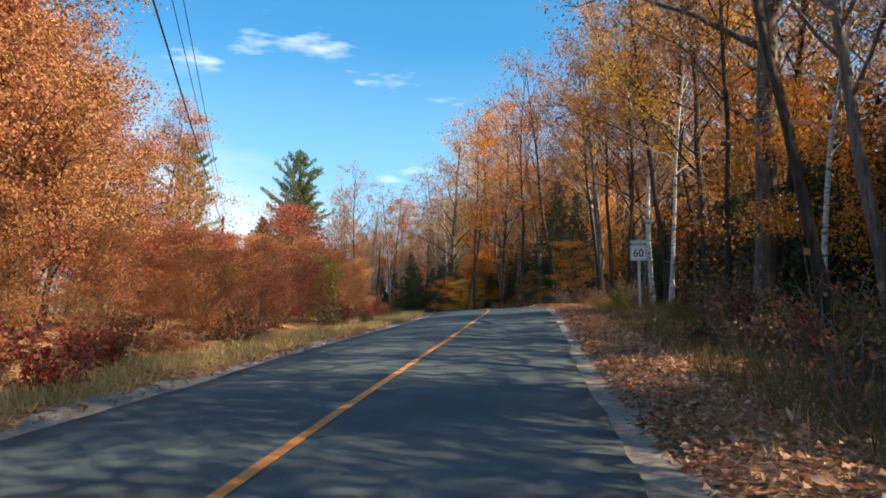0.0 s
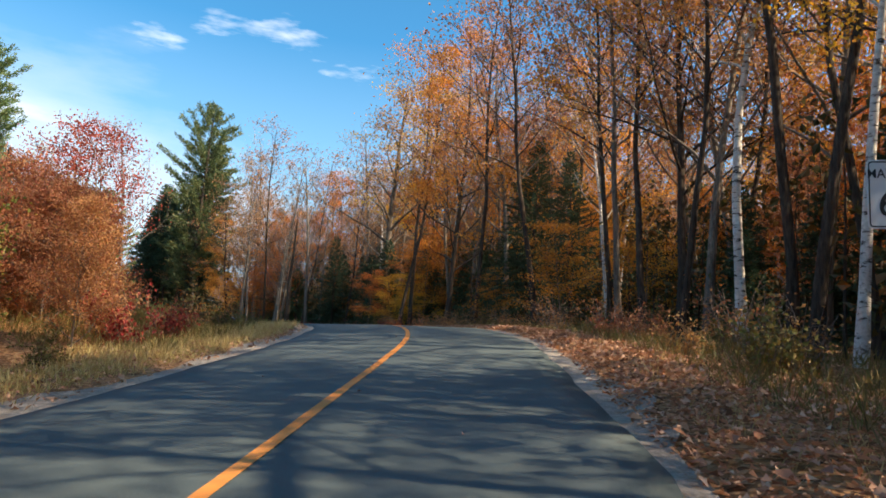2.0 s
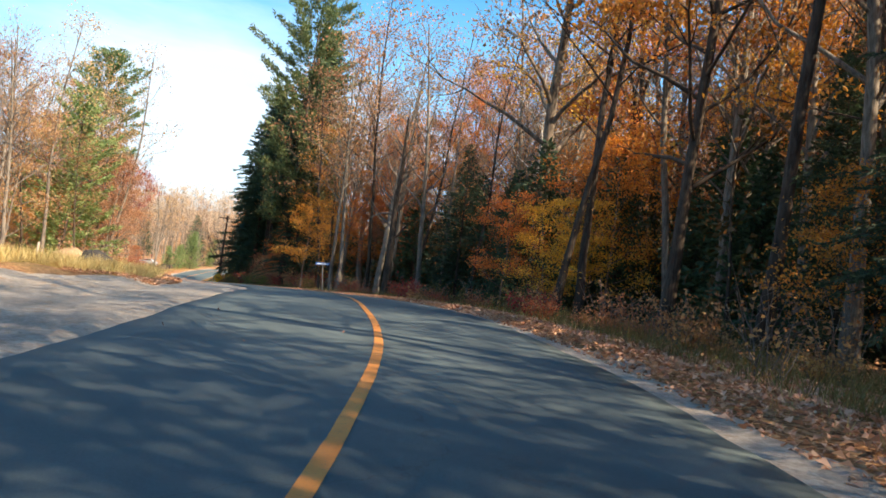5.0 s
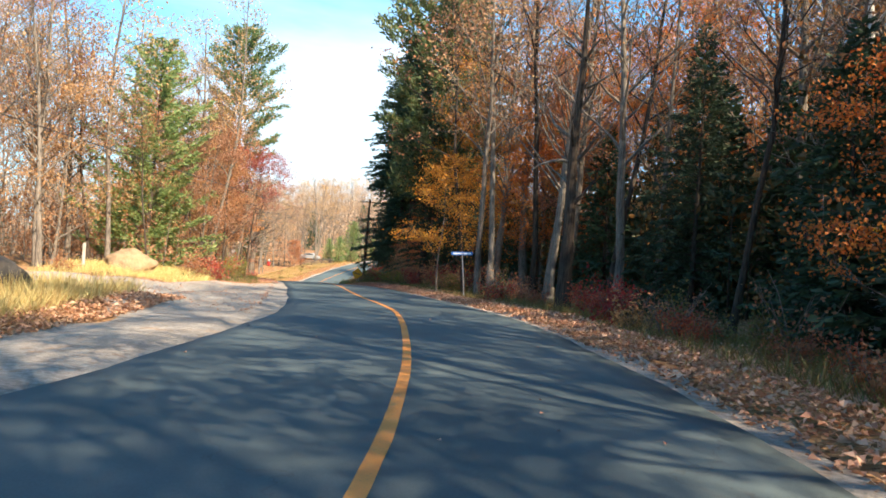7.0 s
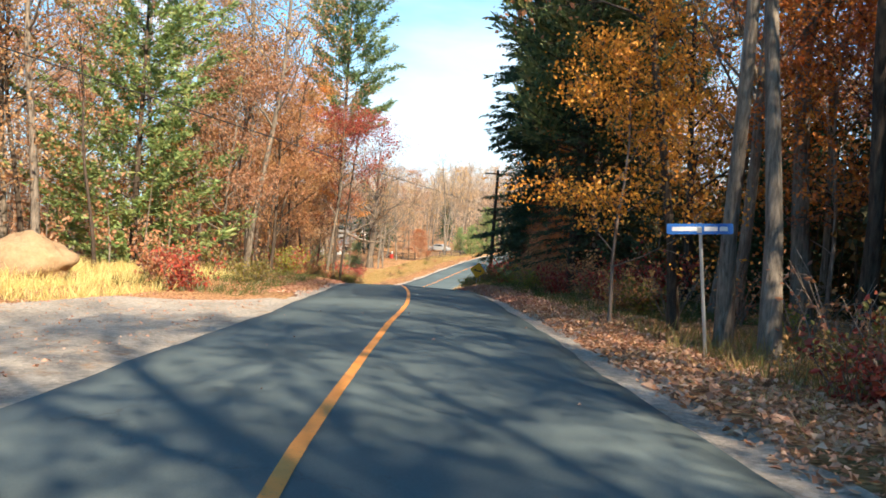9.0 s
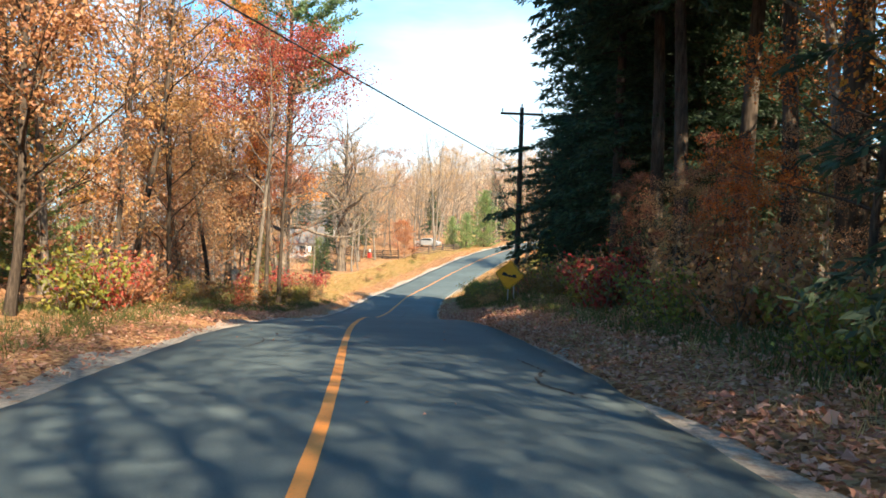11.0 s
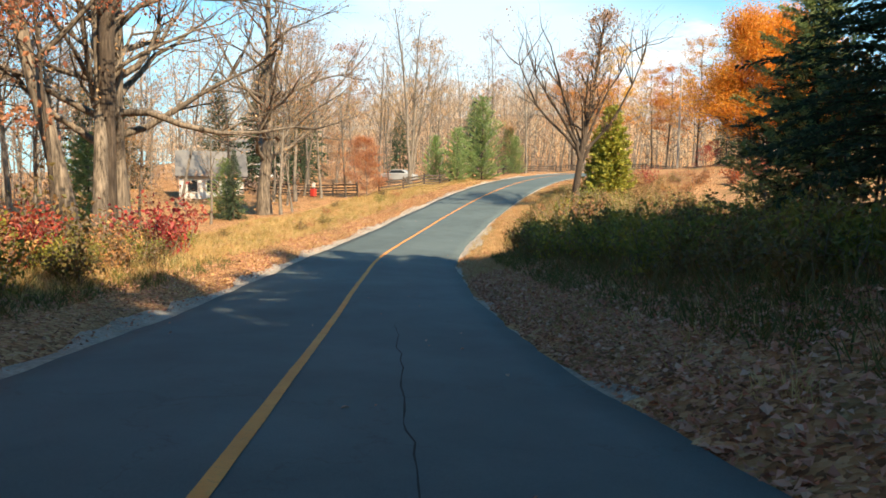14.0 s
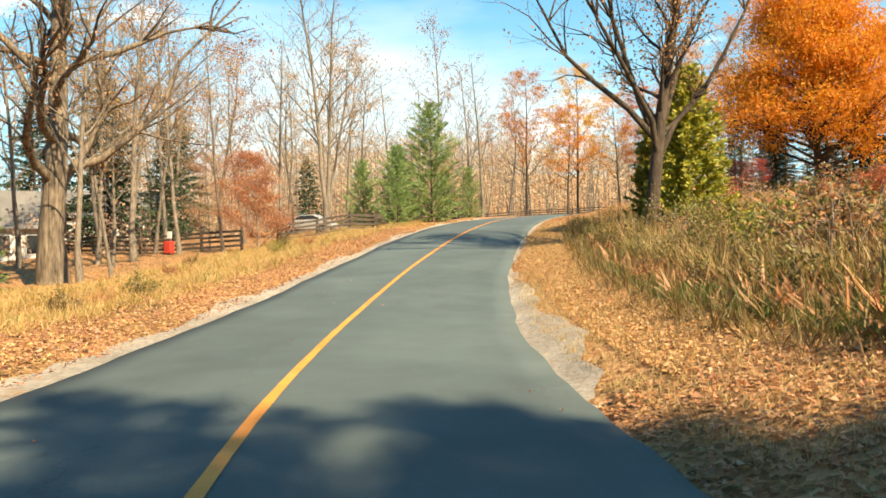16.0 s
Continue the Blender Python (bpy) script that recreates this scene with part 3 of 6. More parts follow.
lay = lambda up: (lambda s, l, x, y: np.maximum(ground_z(x, y) + up, np.where(np.abs(l) < 3.6, road_z(s, l) - 0.035, -99)))
verge_r = new("shoulder_right", ribbon("shoulder_right", -40, 258, lambda s: HALF - 0.25 + 0 * s, lambda s: HALF + np.interp(s, (98, 112, 160, 170, 175, 180, 187), (0.55, 0.42, 0.32, 0.34, 1.15, 1.1, 0.6)) + wobble(s, 5, 0.18), lay(0.05), M_GRAVEL, 0.5, 5))
tagged(verge_r, "narrow shoulder of pale grey gravel and dust", "shoulder", kind="structure")
verge_l = new("shoulder_left", ribbon("shoulder_left", -40, 258, lambda s: -HALF + 0.25 + 0 * s, lambda s: -HALF - 0.6 + wobble(s, 6, 0.15), lay(0.05), M_GRAVEL, 0.5, 5))
tagged(verge_l, "narrow shoulder of pale grey gravel and dust", "shoulder", kind="structure")
# a gravel side road runs in from the left, along a widening apron
apron_edge = lambda s: -HALF - 0.4 - 2.8 * np.clip((s - 38) / 16, 0, 1) * np.clip((101 - s) / 12, 0, 1) - 2.8 * np.clip((s - 38) / 16, 0, 1) * np.clip((69 - s) / 7, 0, 1) - 6.0 * np.clip((s - 76) / 9, 0, 1) ** 2 * np.clip((103 - s) / 9, 0, 1) + wobble(s, 8, 0.35)
apron = new("gravel_apron", ribbon("gravel_apron", 34, 103, lambda s: -HALF + 0.3 + 0 * s, apron_edge, lay(0.06), M_GRAVEL, 0.5, 16))
tagged(apron, "wide apron of grey gravel where a side road joins", "gravel", kind="structure")
LANE_A, LANE_B = np.array(abreast(90.0, -9.0)), np.array((-66.0, 84.0))


def lane_mesh():
    n, m = 60, 9
    t = np.linspace(0, 1, n)[:, None]
    way = (LANE_B - LANE_A) / np.linalg.norm(LANE_B - LANE_A)
    side = np.array((-way[1], way[0]))
    u = np.linspace(-1, 1, m)[None]
    half = 4.6 - 1.2 * t + wobble(t * 50, 12, 0.25)
    x = LANE_A[0] + (LANE_B - LANE_A)[0] * t + side[0] * u * half
    y = LANE_A[1] + (LANE_B - LANE_A)[1] * t + side[1] * u * half + 5 * np.sin(t * 2.2) * t
    z = ground_z(x.ravel(), y.ravel()) + 0.045
    i = np.arange(n * m).reshape(n, m)
    f = np.stack([i[:-1, :-1], i[:-1, 1:], i[1:, 1:], i[1:, :-1]], -1).reshape(-1, 4)
    return mesh_from("gravel_lane", np.stack([x.ravel(), y.ravel(), z], 1), f, M_GRAVEL, True)


tagged(new("gravel_lane", lane_mesh()), "grey gravel side road leading off between the trees", "gravel road", kind="structure")


def crack(name, rows, width, seed):
    """An open crack in the asphalt: a narrow dark strip with a jagged course."""
    r = np.random.default_rng(seed)
    k = np.linspace(0, len(rows) - 1, len(rows) * 8)
    ss, ll = (np.interp(k, range(len(rows)), [q[c] for q in rows]) + r.normal(size=len(k)) * 0.02 for c in (0, 1))
    half = width / 2 * (0.4 + r.random(len(k))) * np.minimum(1, 0.2 + np.minimum(np.arange(len(k)), np.arange(len(k))[::-1]) / 6)
    a, b = np.array(abreast(ss, ll - half)).T, np.array(abreast(ss, ll + half)).T
    za, zb = road_z(ss, ll - half) + 0.006, road_z(ss, ll + half) + 0.006
    v = np.vstack([np.c_[a, za], np.c_[b, zb]])
    n = len(k)
    i = np.arange(n - 1)
    f = np.stack([i, n + i, n + i + 1, i + 1], 1)
    tagged(new(name, mesh_from(name, v, f, M_CRACK)), "dark open crack winding through the asphalt", "crack", kind="structure")


crack("road_crack", [(115.9, 2.55), (115.3, 2.6), (114.7, 2.66), (114.0, 2.4), (113.7, 2.35), (113.2, 2.5), (112.8, 2.65)], 0.045, 1)
crack("road_crack", [(152.0, 1.2), (150.1, 1.28), (145.0, 1.26), (142.1, 1.29), (139.9, 1.31), (137.0, 1.2), (133.0, 1.3)], 0.016, 2)
crack("road_crack", [(119.5, -2.0), (119.0, -1.6), (118.2, -1.5), (117.0, -1.7)], 0.03, 3)

# ---- trees: a few grown forms of each kind, planted many times
def bend(r, a, way, length, n, droop=0.0, wander=0.12):
    """A wandering line of n points from a."""
    pts, d = [np.array(a, float)], np.array(way, float)
    for _ in range(n - 1):
        d = d + r.normal(size=3) * wander + (0, 0, -droop)
        d /= np.linalg.norm(d)
        pts.append(pts[-1] + d * length / (n - 1))
    return np.array(pts)


def broadleaf(name, seed, height, bark_mat, leaf_mat, leaves=5000, leaf=0.2, first=0.3, spread=0.3, limbs=16, radius=0.16, rise=0.7, twigs=4, clump=0.45, sides=7, forks=0, fine=True, flat=0.4, wander=0.13):
    """Trunk with limbs and twigs as one mesh, and the leaves as another."""
    r = np.random.default_rng(seed)
    t, tips = Tubes(), []
    trunk = bend(r, (0, 0, -0.25), (r.normal() * 0.03, r.normal() * 0.03, 1), height, 9, 0, 0.045)
    rad = radius * np.linspace(1, 0.12, 9) ** 0.85
    rad[0] *= 1.35
    t.add(trunk, rad, sides)
    limb_starts = []
    for k in range(limbs):
        h = first + (0.97 - first) * (k + r.uniform(0, 0.7)) / limbs
        i = h * 8
        a, b = int(i), min(int(i) + 1, 8)
        p = trunk[a] + (trunk[b] - trunk[a]) * (i - a)
        az = k * 2.4 + r.uniform(-0.5, 0.5)
        up = rise * r.uniform(0.7, 1.3) + 0.35 * h
        w = np.array((math.cos(az), math.sin(az), up))
        reach = height * spread * (1.15 - 0.75 * max(0, h - first) / (1 - first)) * r.uniform(0.7, 1.2)
        limb_starts.append((p, w / np.linalg.norm(w), reach, max(0.012, rad[a] * 0.45)))
    for k in range(forks):
        az = k * 6.283 / forks + r.uniform(-0.4, 0.4)
        p = trunk[2] + (0, 0, r.uniform(-0.3, 0.8))
        w = np.array((math.cos(az) * 0.4, math.sin(az) * 0.4, 0.92))
        limb_starts.append((p, w / np.linalg.norm(w), height * r.uniform(0.5, 0.66), rad[2] * 0.62))
    for p, w, reach, lr in limb_starts:
        line = bend(r, p, w, reach, 6, -0.05, wander)
        t.add(line, lr * np.linspace(1, 0.25, 6), max(4, sides - 3))
        for q in range(twigs):
            i = r.integers(2, 6) if q else 5
            d = (line[i] - line[i - 1]) / (np.linalg.norm(line[i] - line[i - 1]) + 1e-9) + unit(r, 1)[0] * 0.75 + (0, 0, 0.15)
            sub = bend(r, line[i], d / np.linalg.norm(d), reach * r.uniform(0.25, 0.5), 4, -0.03, 0.2)
            t.add(sub, lr * 0.3 * np.linspace(1, 0.3, 4) + 0.004, 3)
            tips += [sub[1], sub[2], sub[3]]
            if fine:
                for _ in range(3):
                    j = r.integers(1, 4)
                    e = (sub[3] - sub[0]) / (np.linalg.norm(sub[3] - sub[0]) + 1e-9) + unit(r, 1)[0] * 0.9 + (0, 0, 0.2)
                    tw = bend(r, sub[j], e / np.linalg.norm(e), reach * r.uniform(0.12, 0.28), 3, 0, 0.15)
                    t.add(tw, np.array((0.009, 0.007, 0.004)), 3)
                    tips.append(tw[2])
    wood = t.mesh(name + "_wood", bark_mat)
    crown = None
    if leaves:
        tips = np.array(tips)
        dens = r.uniform(0.2, 1, len(tips)) ** 1.5
        pick = tips[r.choice(len(tips), leaves, p=dens / dens.sum())]
        at = pick + r.normal(size=(leaves, 3)) * clump * np.array((1, 1, flat))
        way = unit(r, leaves) + (0, 0, -0.45)
        v, f = blades(at, way, leaf * r.uniform(0.6, 1.3, leaves), leaf * 0.8 * r.uniform(0.6, 1.2, leaves), r)
        crown = mesh_from(name + "_leaves", v, f, leaf_mat)
    return wood, crown


def conifer(name, seed, height, bark_mat, needle_mat, sprays=6000, first=0.06, base_reach=0.2, droop=0.14, spray=0.42, whorls=26, per=6, width=0.3, ragged=0.25, radius=0.18, tiers=False, taper=0.8):
    r = np.random.default_rng(seed)
    t = Tubes()
    trunk = bend(r, (0, 0, -0.2), (0, 0, 1), height, 8, 0, 0.012)
    t.add(trunk, radius * np.linspace(1, 0.08, 8), 7)
    lines = []
    for k in range(whorls):
        h = first + (0.985 - first) * k / (whorls - 1)
        i = h * 7
        p = trunk[int(i)] + (trunk[min(int(i) + 1, 7)] - trunk[int(i)]) * (i - int(i))
        u = (h - first) / (1 - first)
        shape = (1 - u) ** taper if not tiers else (0.75 + 0.35 * u) * (1 - u ** 4) * (1 - 0.25 * math.sin(k * 2.1))
        for q in range(per):
            az = q * 6.283 / per + k * 0.9 + r.uniform(-0.35, 0.35)
            reach = height * base_reach * shape * r.uniform(1 - ragged, 1 + ragged) + 0.15
            w = np.array((math.cos(az), math.sin(az), (0.15 + 0.55 * u) if not tiers else 0.25 + 0.5 * u))
            line = bend(r, p, w / np.linalg.norm(w), reach, 6, droop * (1 - u) if not tiers else -0.03, 0.05)
            t.add(line, max(0.012, radius * 0.16 * (1 - 0.7 * u)) * np.linspace(1, 0.2, 6), 3)
            lines.append((line, reach))
    wood = t.mesh(name + "_wood", bark_mat)
    share = np.array([g for _, g in lines])
    count = np.maximum(3, (share / share.sum() * sprays).astype(int))
    at, way = [], []
    for (line, reach), c in zip(lines, count):
        u = r.uniform(0.12 if not tiers else 0.3, 1, c) ** 0.8 * 4.999
        i = u.astype(int)
        d = line[i + 1] - line[i]
        d /= np.linalg.norm(d, axis=1)[:, None] + 1e-9
        p = line[i] + (line[i + 1] - line[i]) * (u - i)[:, None]
        flat = np.cross(d, (0, 0, 1.0)) * r.choice((-1, 1), c)[:, None]
        at.append(p + r.normal(size=(c, 3)) * (0.05 if not tiers else 0.16))
        way.append(d * 0.8 + flat * r.uniform(0.1, 1.1, c)[:, None] + r.normal(size=(c, 3)) * (0.34 if not tiers else 0.5) + (0, 0, -0.18 if not tiers else 0.2))
    at, way = np.concatenate(at), np.concatenate(way)
    k = len(at)
    v, f = blades(at, way, spray * r.uniform(0.6, 1.3, k), spray * width * r.uniform(0.7, 1.3, k), r, 0.15)
    return wood, mesh_from(name + "_needles", v, f, needle_mat)


def bush(name, seed, height, wide, leaf_mat, leaves=700, leaf=0.13, stems=14, stem_mat=None):
    """Many-stemmed shrub: thin stems fan from the ground and carry leaves along their upper part."""
    r = np.random.default_rng(seed)
    t, at = Tubes(), []
    for k in range(stems):
        a, tilt = r.uniform(0, 6.283), r.uniform(0.05, 1) ** 0.7 * wide / height
        w = np.array((math.cos(a) * tilt, math.sin(a) * tilt, 1))
        line = bend(r, (r.normal() * 0.15 * wide, r.normal() * 0.15 * wide, -0.1), w / np.linalg.norm(w), height * r.uniform(0.6, 1.1), 5, 0.02, 0.16)
        t.add(line, np.linspace(0.016, 0.005, 5) * (height / 1.6) ** 0.5, 3)
        at += list(line[1:]) + [(line[2] + line[3]) / 2, (line[3] + line[4]) / 2]
        for _ in range(3):
            i = r.integers(1, 5)
            e = unit(r, 1)[0] + (0, 0, 0.5)
            tw = bend(r, line[i], e / np.linalg.norm(e), height * r.uniform(0.15, 0.3), 3, 0, 0.2)
            t.add(tw, np.array((0.006, 0.005, 0.003)), 3)
            at += [tw[1], tw[2]]
    at = np.array(at)
    p = at[r.integers(0, len(at), leaves)] + r.normal(size=(leaves, 3)) * height * 0.075
    p[:, 2] = np.maximum(p[:, 2], 0.05)
    v, f = blades(p, unit(r, leaves) + (0, 0, -0.2), leaf * r.uniform(0.6, 1.3, leaves), leaf * 0.7 * r.uniform(0.6, 1.2, leaves), r)
    return t.mesh(name + "_stems", stem_mat or M_TWIG), mesh_from(name + "_leaves", v, f, leaf_mat)


FORMS = {}


def grow(key, made, thing_name, label, category, crown_name="crown", wood_name="trunk", tall=1.0):
    FORMS[key] = (*made, thing_name, label, category, crown_name, wood_name, tall)


def plant(key, x, y, size=1.0, turn=0.0, tip=0.0, wide=1.0, sink=0.05, group=""):
    wood, crown, name, label, category, crown_name, wood_name, _ = FORMS[key]
    z = float(ground_z(x, y)[0]) - sink
    m = Matrix.Translation((x, y, z)) @ pose(0, 0, 0, tip, 0, turn) @ Matrix.Diagonal((size * wide, size * wide, size, 1))
    ob = thing(name, m, label, category, group)
    part(wood_name, wood, ob)
    if crown:
        part(crown_name, crown, ob)
    return ob


T_ORANGE = "tall maple with a dark trunk and orange autumn leaves"
grow("maple_a", broadleaf("maple_a", 11, 19, M_BARK, M_ORANGE, 13000, 0.145, 0.22, 0.27, 24, 0.18, 0.5, clump=0.42, flat=0.3), "maple_tree", T_ORANGE, "tree")
grow("maple_b", broadleaf("maple_b", 12, 21, M_BARK, M_GOLD, 13000, 0.145, 0.27, 0.26, 24, 0.2, 0.5, clump=0.42, flat=0.3), "maple_tree", "tall maple with a dark trunk and golden-orange leaves", "tree")
grow("maple_c", broadleaf("maple_c", 13, 15, M_BARK, M_RUST, 9500, 0.14, 0.15, 0.25, 20, 0.14), "maple_tree", "maple with rust-red autumn leaves", "tree")
grow("maple_d", broadleaf("maple_d", 14, 18, M_BARK, M_ORANGE, 8000, 0.2, 0.12, 0.28, 20, 0.16, 0.5, 4, 0.6, 5, 0, False), "maple_tree", T_ORANGE, "tree")
grow("wild_maple", broadleaf("wild_maple", 61, 13, M_BARK, M_SUMAC, 15000, 0.13, 0.1, 0.3, 28, 0.12, 0.55, 5, 0.45), "maple_tree", "dense roadside maple with red-orange leaves to the ground", "tree")
grow("brown_maple", broadleaf("brown_maple", 62, 18, M_GREY, M_RUST, 5200, 0.14, 0.3, 0.27, 26, 0.17, 0.7, 5, 0.4), "maple_tree", "half-bare maple with grey twigs and rust-brown leaves", "tree")
grow("thin_a", broadleaf("thin_a", 21, 20, M_GREY, M_BEECH, 1300, 0.17, 0.35, 0.2, 20, 0.16), "hardwood_tree", "tall grey-barked tree, nearly bare, with a few copper leaves", "tree")
grow("thin_b", broadleaf("thin_b", 22, 19, M_BARK, M_RUST, 1500, 0.17, 0.38, 0.2, 20, 0.13), "hardwood_tree", "slender dark-barked tree with almost bare twigs", "tree")
grow("bare", broadleaf("bare", 23, 19, M_GREY, M_BEECH, 400, 0.16, 0.3, 0.24, 22, 0.19, 0.9, 5), "bare_tree", "tall bare tree with grey bark and upswept limbs", "tree")
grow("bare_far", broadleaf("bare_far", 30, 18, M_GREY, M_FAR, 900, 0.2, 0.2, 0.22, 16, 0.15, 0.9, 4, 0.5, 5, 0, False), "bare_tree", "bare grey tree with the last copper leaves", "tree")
grow("beech", broadleaf("beech", 24, 10, M_GREY, M_BEECH, 6500, 0.12, 0.1, 0.3, 20, 0.09, 0.5), "beech_tree", "young beech keeping its copper-brown leaves", "tree")
grow("gold_sapling", broadleaf("gold_sapling", 25, 8, M_TWIG, M_GOLD, 5200, 0.12, 0.2, 0.32, 14, 0.05, 0.3, flat=0.22), "maple_sapling", "slim maple sapling with golden leaves in flat layers", "sapling")
grow("orange_sapling", broadleaf("orange_sapling", 26, 9, M_TWIG, M_ORANGE, 5600, 0.12, 0.2, 0.3, 14, 0.06, 0.3, flat=0.22), "maple_sapling", "slim maple sapling with orange leaves in flat layers", "sapling")
grow("birch", broadleaf("birch", 27, 16, M_BIRCH, M_GOLD, 700, 0.14, 0.45, 0.17, 16, 0.13, 0.9), "birch_tree", "white-barked birch with a few yellow leaves", "tree")
grow("red_tree", broadleaf("red_tree", 28, 8, M_BARK, M_RED, 5200, 0.12, 0.2, 0.33, 18, 0.09, 0.5), "red_maple", "small maple with deep crimson leaves", "tree")
grow("red_tall", broadleaf("red_tall", 46, 14, M_BARK, M_RED, 4800, 0.13, 0.55, 0.26, 16, 0.12, 0.5), "red_maple", "slender maple with a tuft of crimson leaves", "tree")
grow("big_trunk", broadleaf("big_trunk", 47, 20, M_OAKBARK, M_RUST, 2200, 0.18, 0.35, 0.24, 18, 0.36, 0.6, 4, 0.5, 10), "maple_tree", "thick dark-trunked maple at the forest edge", "tree")
grow("sumac", broadleaf("sumac", 29, 6.5, M_TWIG, M_SUMAC, 12000, 0.105, 0.05, 0.34, 24, 0.06, 0.6, 5, 0.36), "sumac", "dense roadside shrub tree with red-orange leaves", "shrub")
grow("round_maple", broadleaf("round_maple", 36, 12.5, M_BARK, M_BLAZE, 90000, 0.17, 0.12, 0.46, 70, 0.28, 0.32, 9, 0.6, flat=0.6), "maple_tree", "round maple crown blazing orange beside the yard", "tree")
grow("olive_shrub", broadleaf("olive_shrub", 48, 4.0, M_TWIG, M_OLIVE, 5200, 0.1, 0.05, 0.36, 18, 0.05, 0.6, 4, 0.35), "shrub", "tall roadside shrub with olive-yellow leaves", "shrub")
grow("oak", broadleaf("oak", 37, 18, M_OAKBARK, M_BEECH, 1900, 0.15, 0.2, 0.4, 30, 0.5, 0.45, 8, 0.5, 11, wander=0.3), "oak_tree", "old oak with thick grey bark and wide bare limbs", "tree")
grow("forked", broadleaf("forked", 38, 13, M_BARK, M_BEECH, 3600, 0.13, 0.3, 0.21, 28, 0.27, 1.1, 9, 0.35, 9, 5), "forked_tree", "dark tree forking low into upswept limbs with brown leaves", "tree")
def stub(name, seed, high):
    """A broken-off limb of a dead trunk."""
    r, t = np.random.default_rng(seed), Tubes()
    a = r.uniform(0, 6.283)
    t.add(bend(r, (0, 0, high), (math.cos(a) * 0.8, math.sin(a) * 0.8, 0.5), r.uniform(0.6, 1.8), 5, 0.05, 0.2), np.linspace(0.07, 0.025, 5), 5)
    return t.mesh(name, M_GREY)


grow("snag", (broadleaf("snag", 39, 11, M_BARK, None, 0, 0.2, 0.3, 0.12, 6, 0.26, 0.8, 2, 0.4, 8)[0], None), "dead_tree", "dead broken tree with dark stripped bark", "tree")
grow("spruce", conifer("spruce", 31, 17, M_BARK, M_SPRUCE, 13000, 0.05, 0.2, 0.14, 0.34, 40, 7, 0.32, 0.35), "spruce_tree", "dark green spruce with boughs down to the ground", "tree", "foliage")
grow("spruce_low", conifer("spruce_low", 45, 15, M_BARK, M_SPRUCE, 5200, 0.03, 0.23, 0.12, 0.5, 34, 6, 0.42, 0.5), "spruce_tree", "dark green spruce deep in the wood", "tree", "foliage")
grow("hemlock", conifer("hemlock", 32, 21, M_BARK, M_SPRUCE, 38000, 0.13, 0.21, 0.12, 0.25, 50, 8, 0.3, 0.5, 0.24), "hemlock_tree", "tall dark hemlock with drooping boughs", "tree", "foliage")
grow("hemlock_high", conifer("hemlock_high", 63, 22, M_BARK, M_SPRUCE, 28000, 0.4, 0.165, 0.12, 0.26, 36, 8, 0.3, 0.5, 0.24), "hemlock_tree", "tall hemlock with a bare lower trunk and dark crown", "tree", "foliage")
grow("pine", conifer("pine", 33, 28, M_BARK, M_PINE, 26000, 0.2, 0.16, 0.0, 0.4, 30, 6, 0.28, 0.45, 0.3, True), "white_pine", "tall white pine with tiered green limbs", "tree", "foliage")
grow("pine_high", conifer("pine_high", 53, 28, M_BARK, M_PINE, 20000, 0.47, 0.15, 0.0, 0.4, 22, 6, 0.28, 0.45, 0.3, True), "white_pine", "very tall white pine with a high open crown", "tree", "foliage")
grow("young_pine", conifer("young_pine", 34, 9, M_BARK, M_YPINE, 22000, 0.02, 0.27, -0.08, 0.21, 22, 8, 0.26, 0.6, 0.1, False, 0.42), "young_pine", "bushy young pine with light green needles", "tree", "foliage")
grow("cedar", conifer("cedar", 35, 7, M_BARK, M_CEDAR, 10000, 0.02, 0.22, -0.08, 0.27, 30, 8, 0.5, 0.4, 0.1, False, 0.5), "cedar_tree", "dense yellow-green cedar by the road", "tree", "foliage")
for k, (mat, tint) in enumerate(((M_RUST, "rust-brown"), (M_RED, "dark red"), (M_WEED, "withered brown"), (M_OLIVE, "olive and yellow"))):
    key = ("bush_rust", "bush_red", "bush_weed", "bush_green")[k]
    grow(key, bush(key, 41 + k, 1.4, 0.95, mat, 620, 0.12), "bush", f"low roadside bush with {tint} leaves", "bush", "foliage", "branchwork")

grow("bush_bare", bush("bush_bare", 57, 1.9, 0.8, M_RUST, 90, 0.1, 11), "bush", "bare twiggy bush with a few withered leaves", "bush", "foliage", "branchwork")
# ---- planting
pr = random.Random(5)
# leafless trees stand here, and the sun falls through them on to the road
OPEN = [(16.2, 17.4), (-9.2, 107.4), (0.1, 104.4), (7.0, 77.6), (8.2, 84.6), (8.9, 86.6), (-0.1, 90.6)]
# leafless lanes through the wood, along the sun's way
GLADES = [(9 + 4.6 * k, 80 - 1.8 * k) for k in range(7)] + [(-21 + 4.6 * k, 110 + d - 1.8 * k) for k in range(7) for d in (-3, 2)]
CROWNS = ("orange_sapling", "maple_a", "maple_b", "maple_c", "maple_d", "brown_maple", "thin_b")
ROOM, CUT = [], []  # places kept clear, and clear of trees alone: x, y, radius


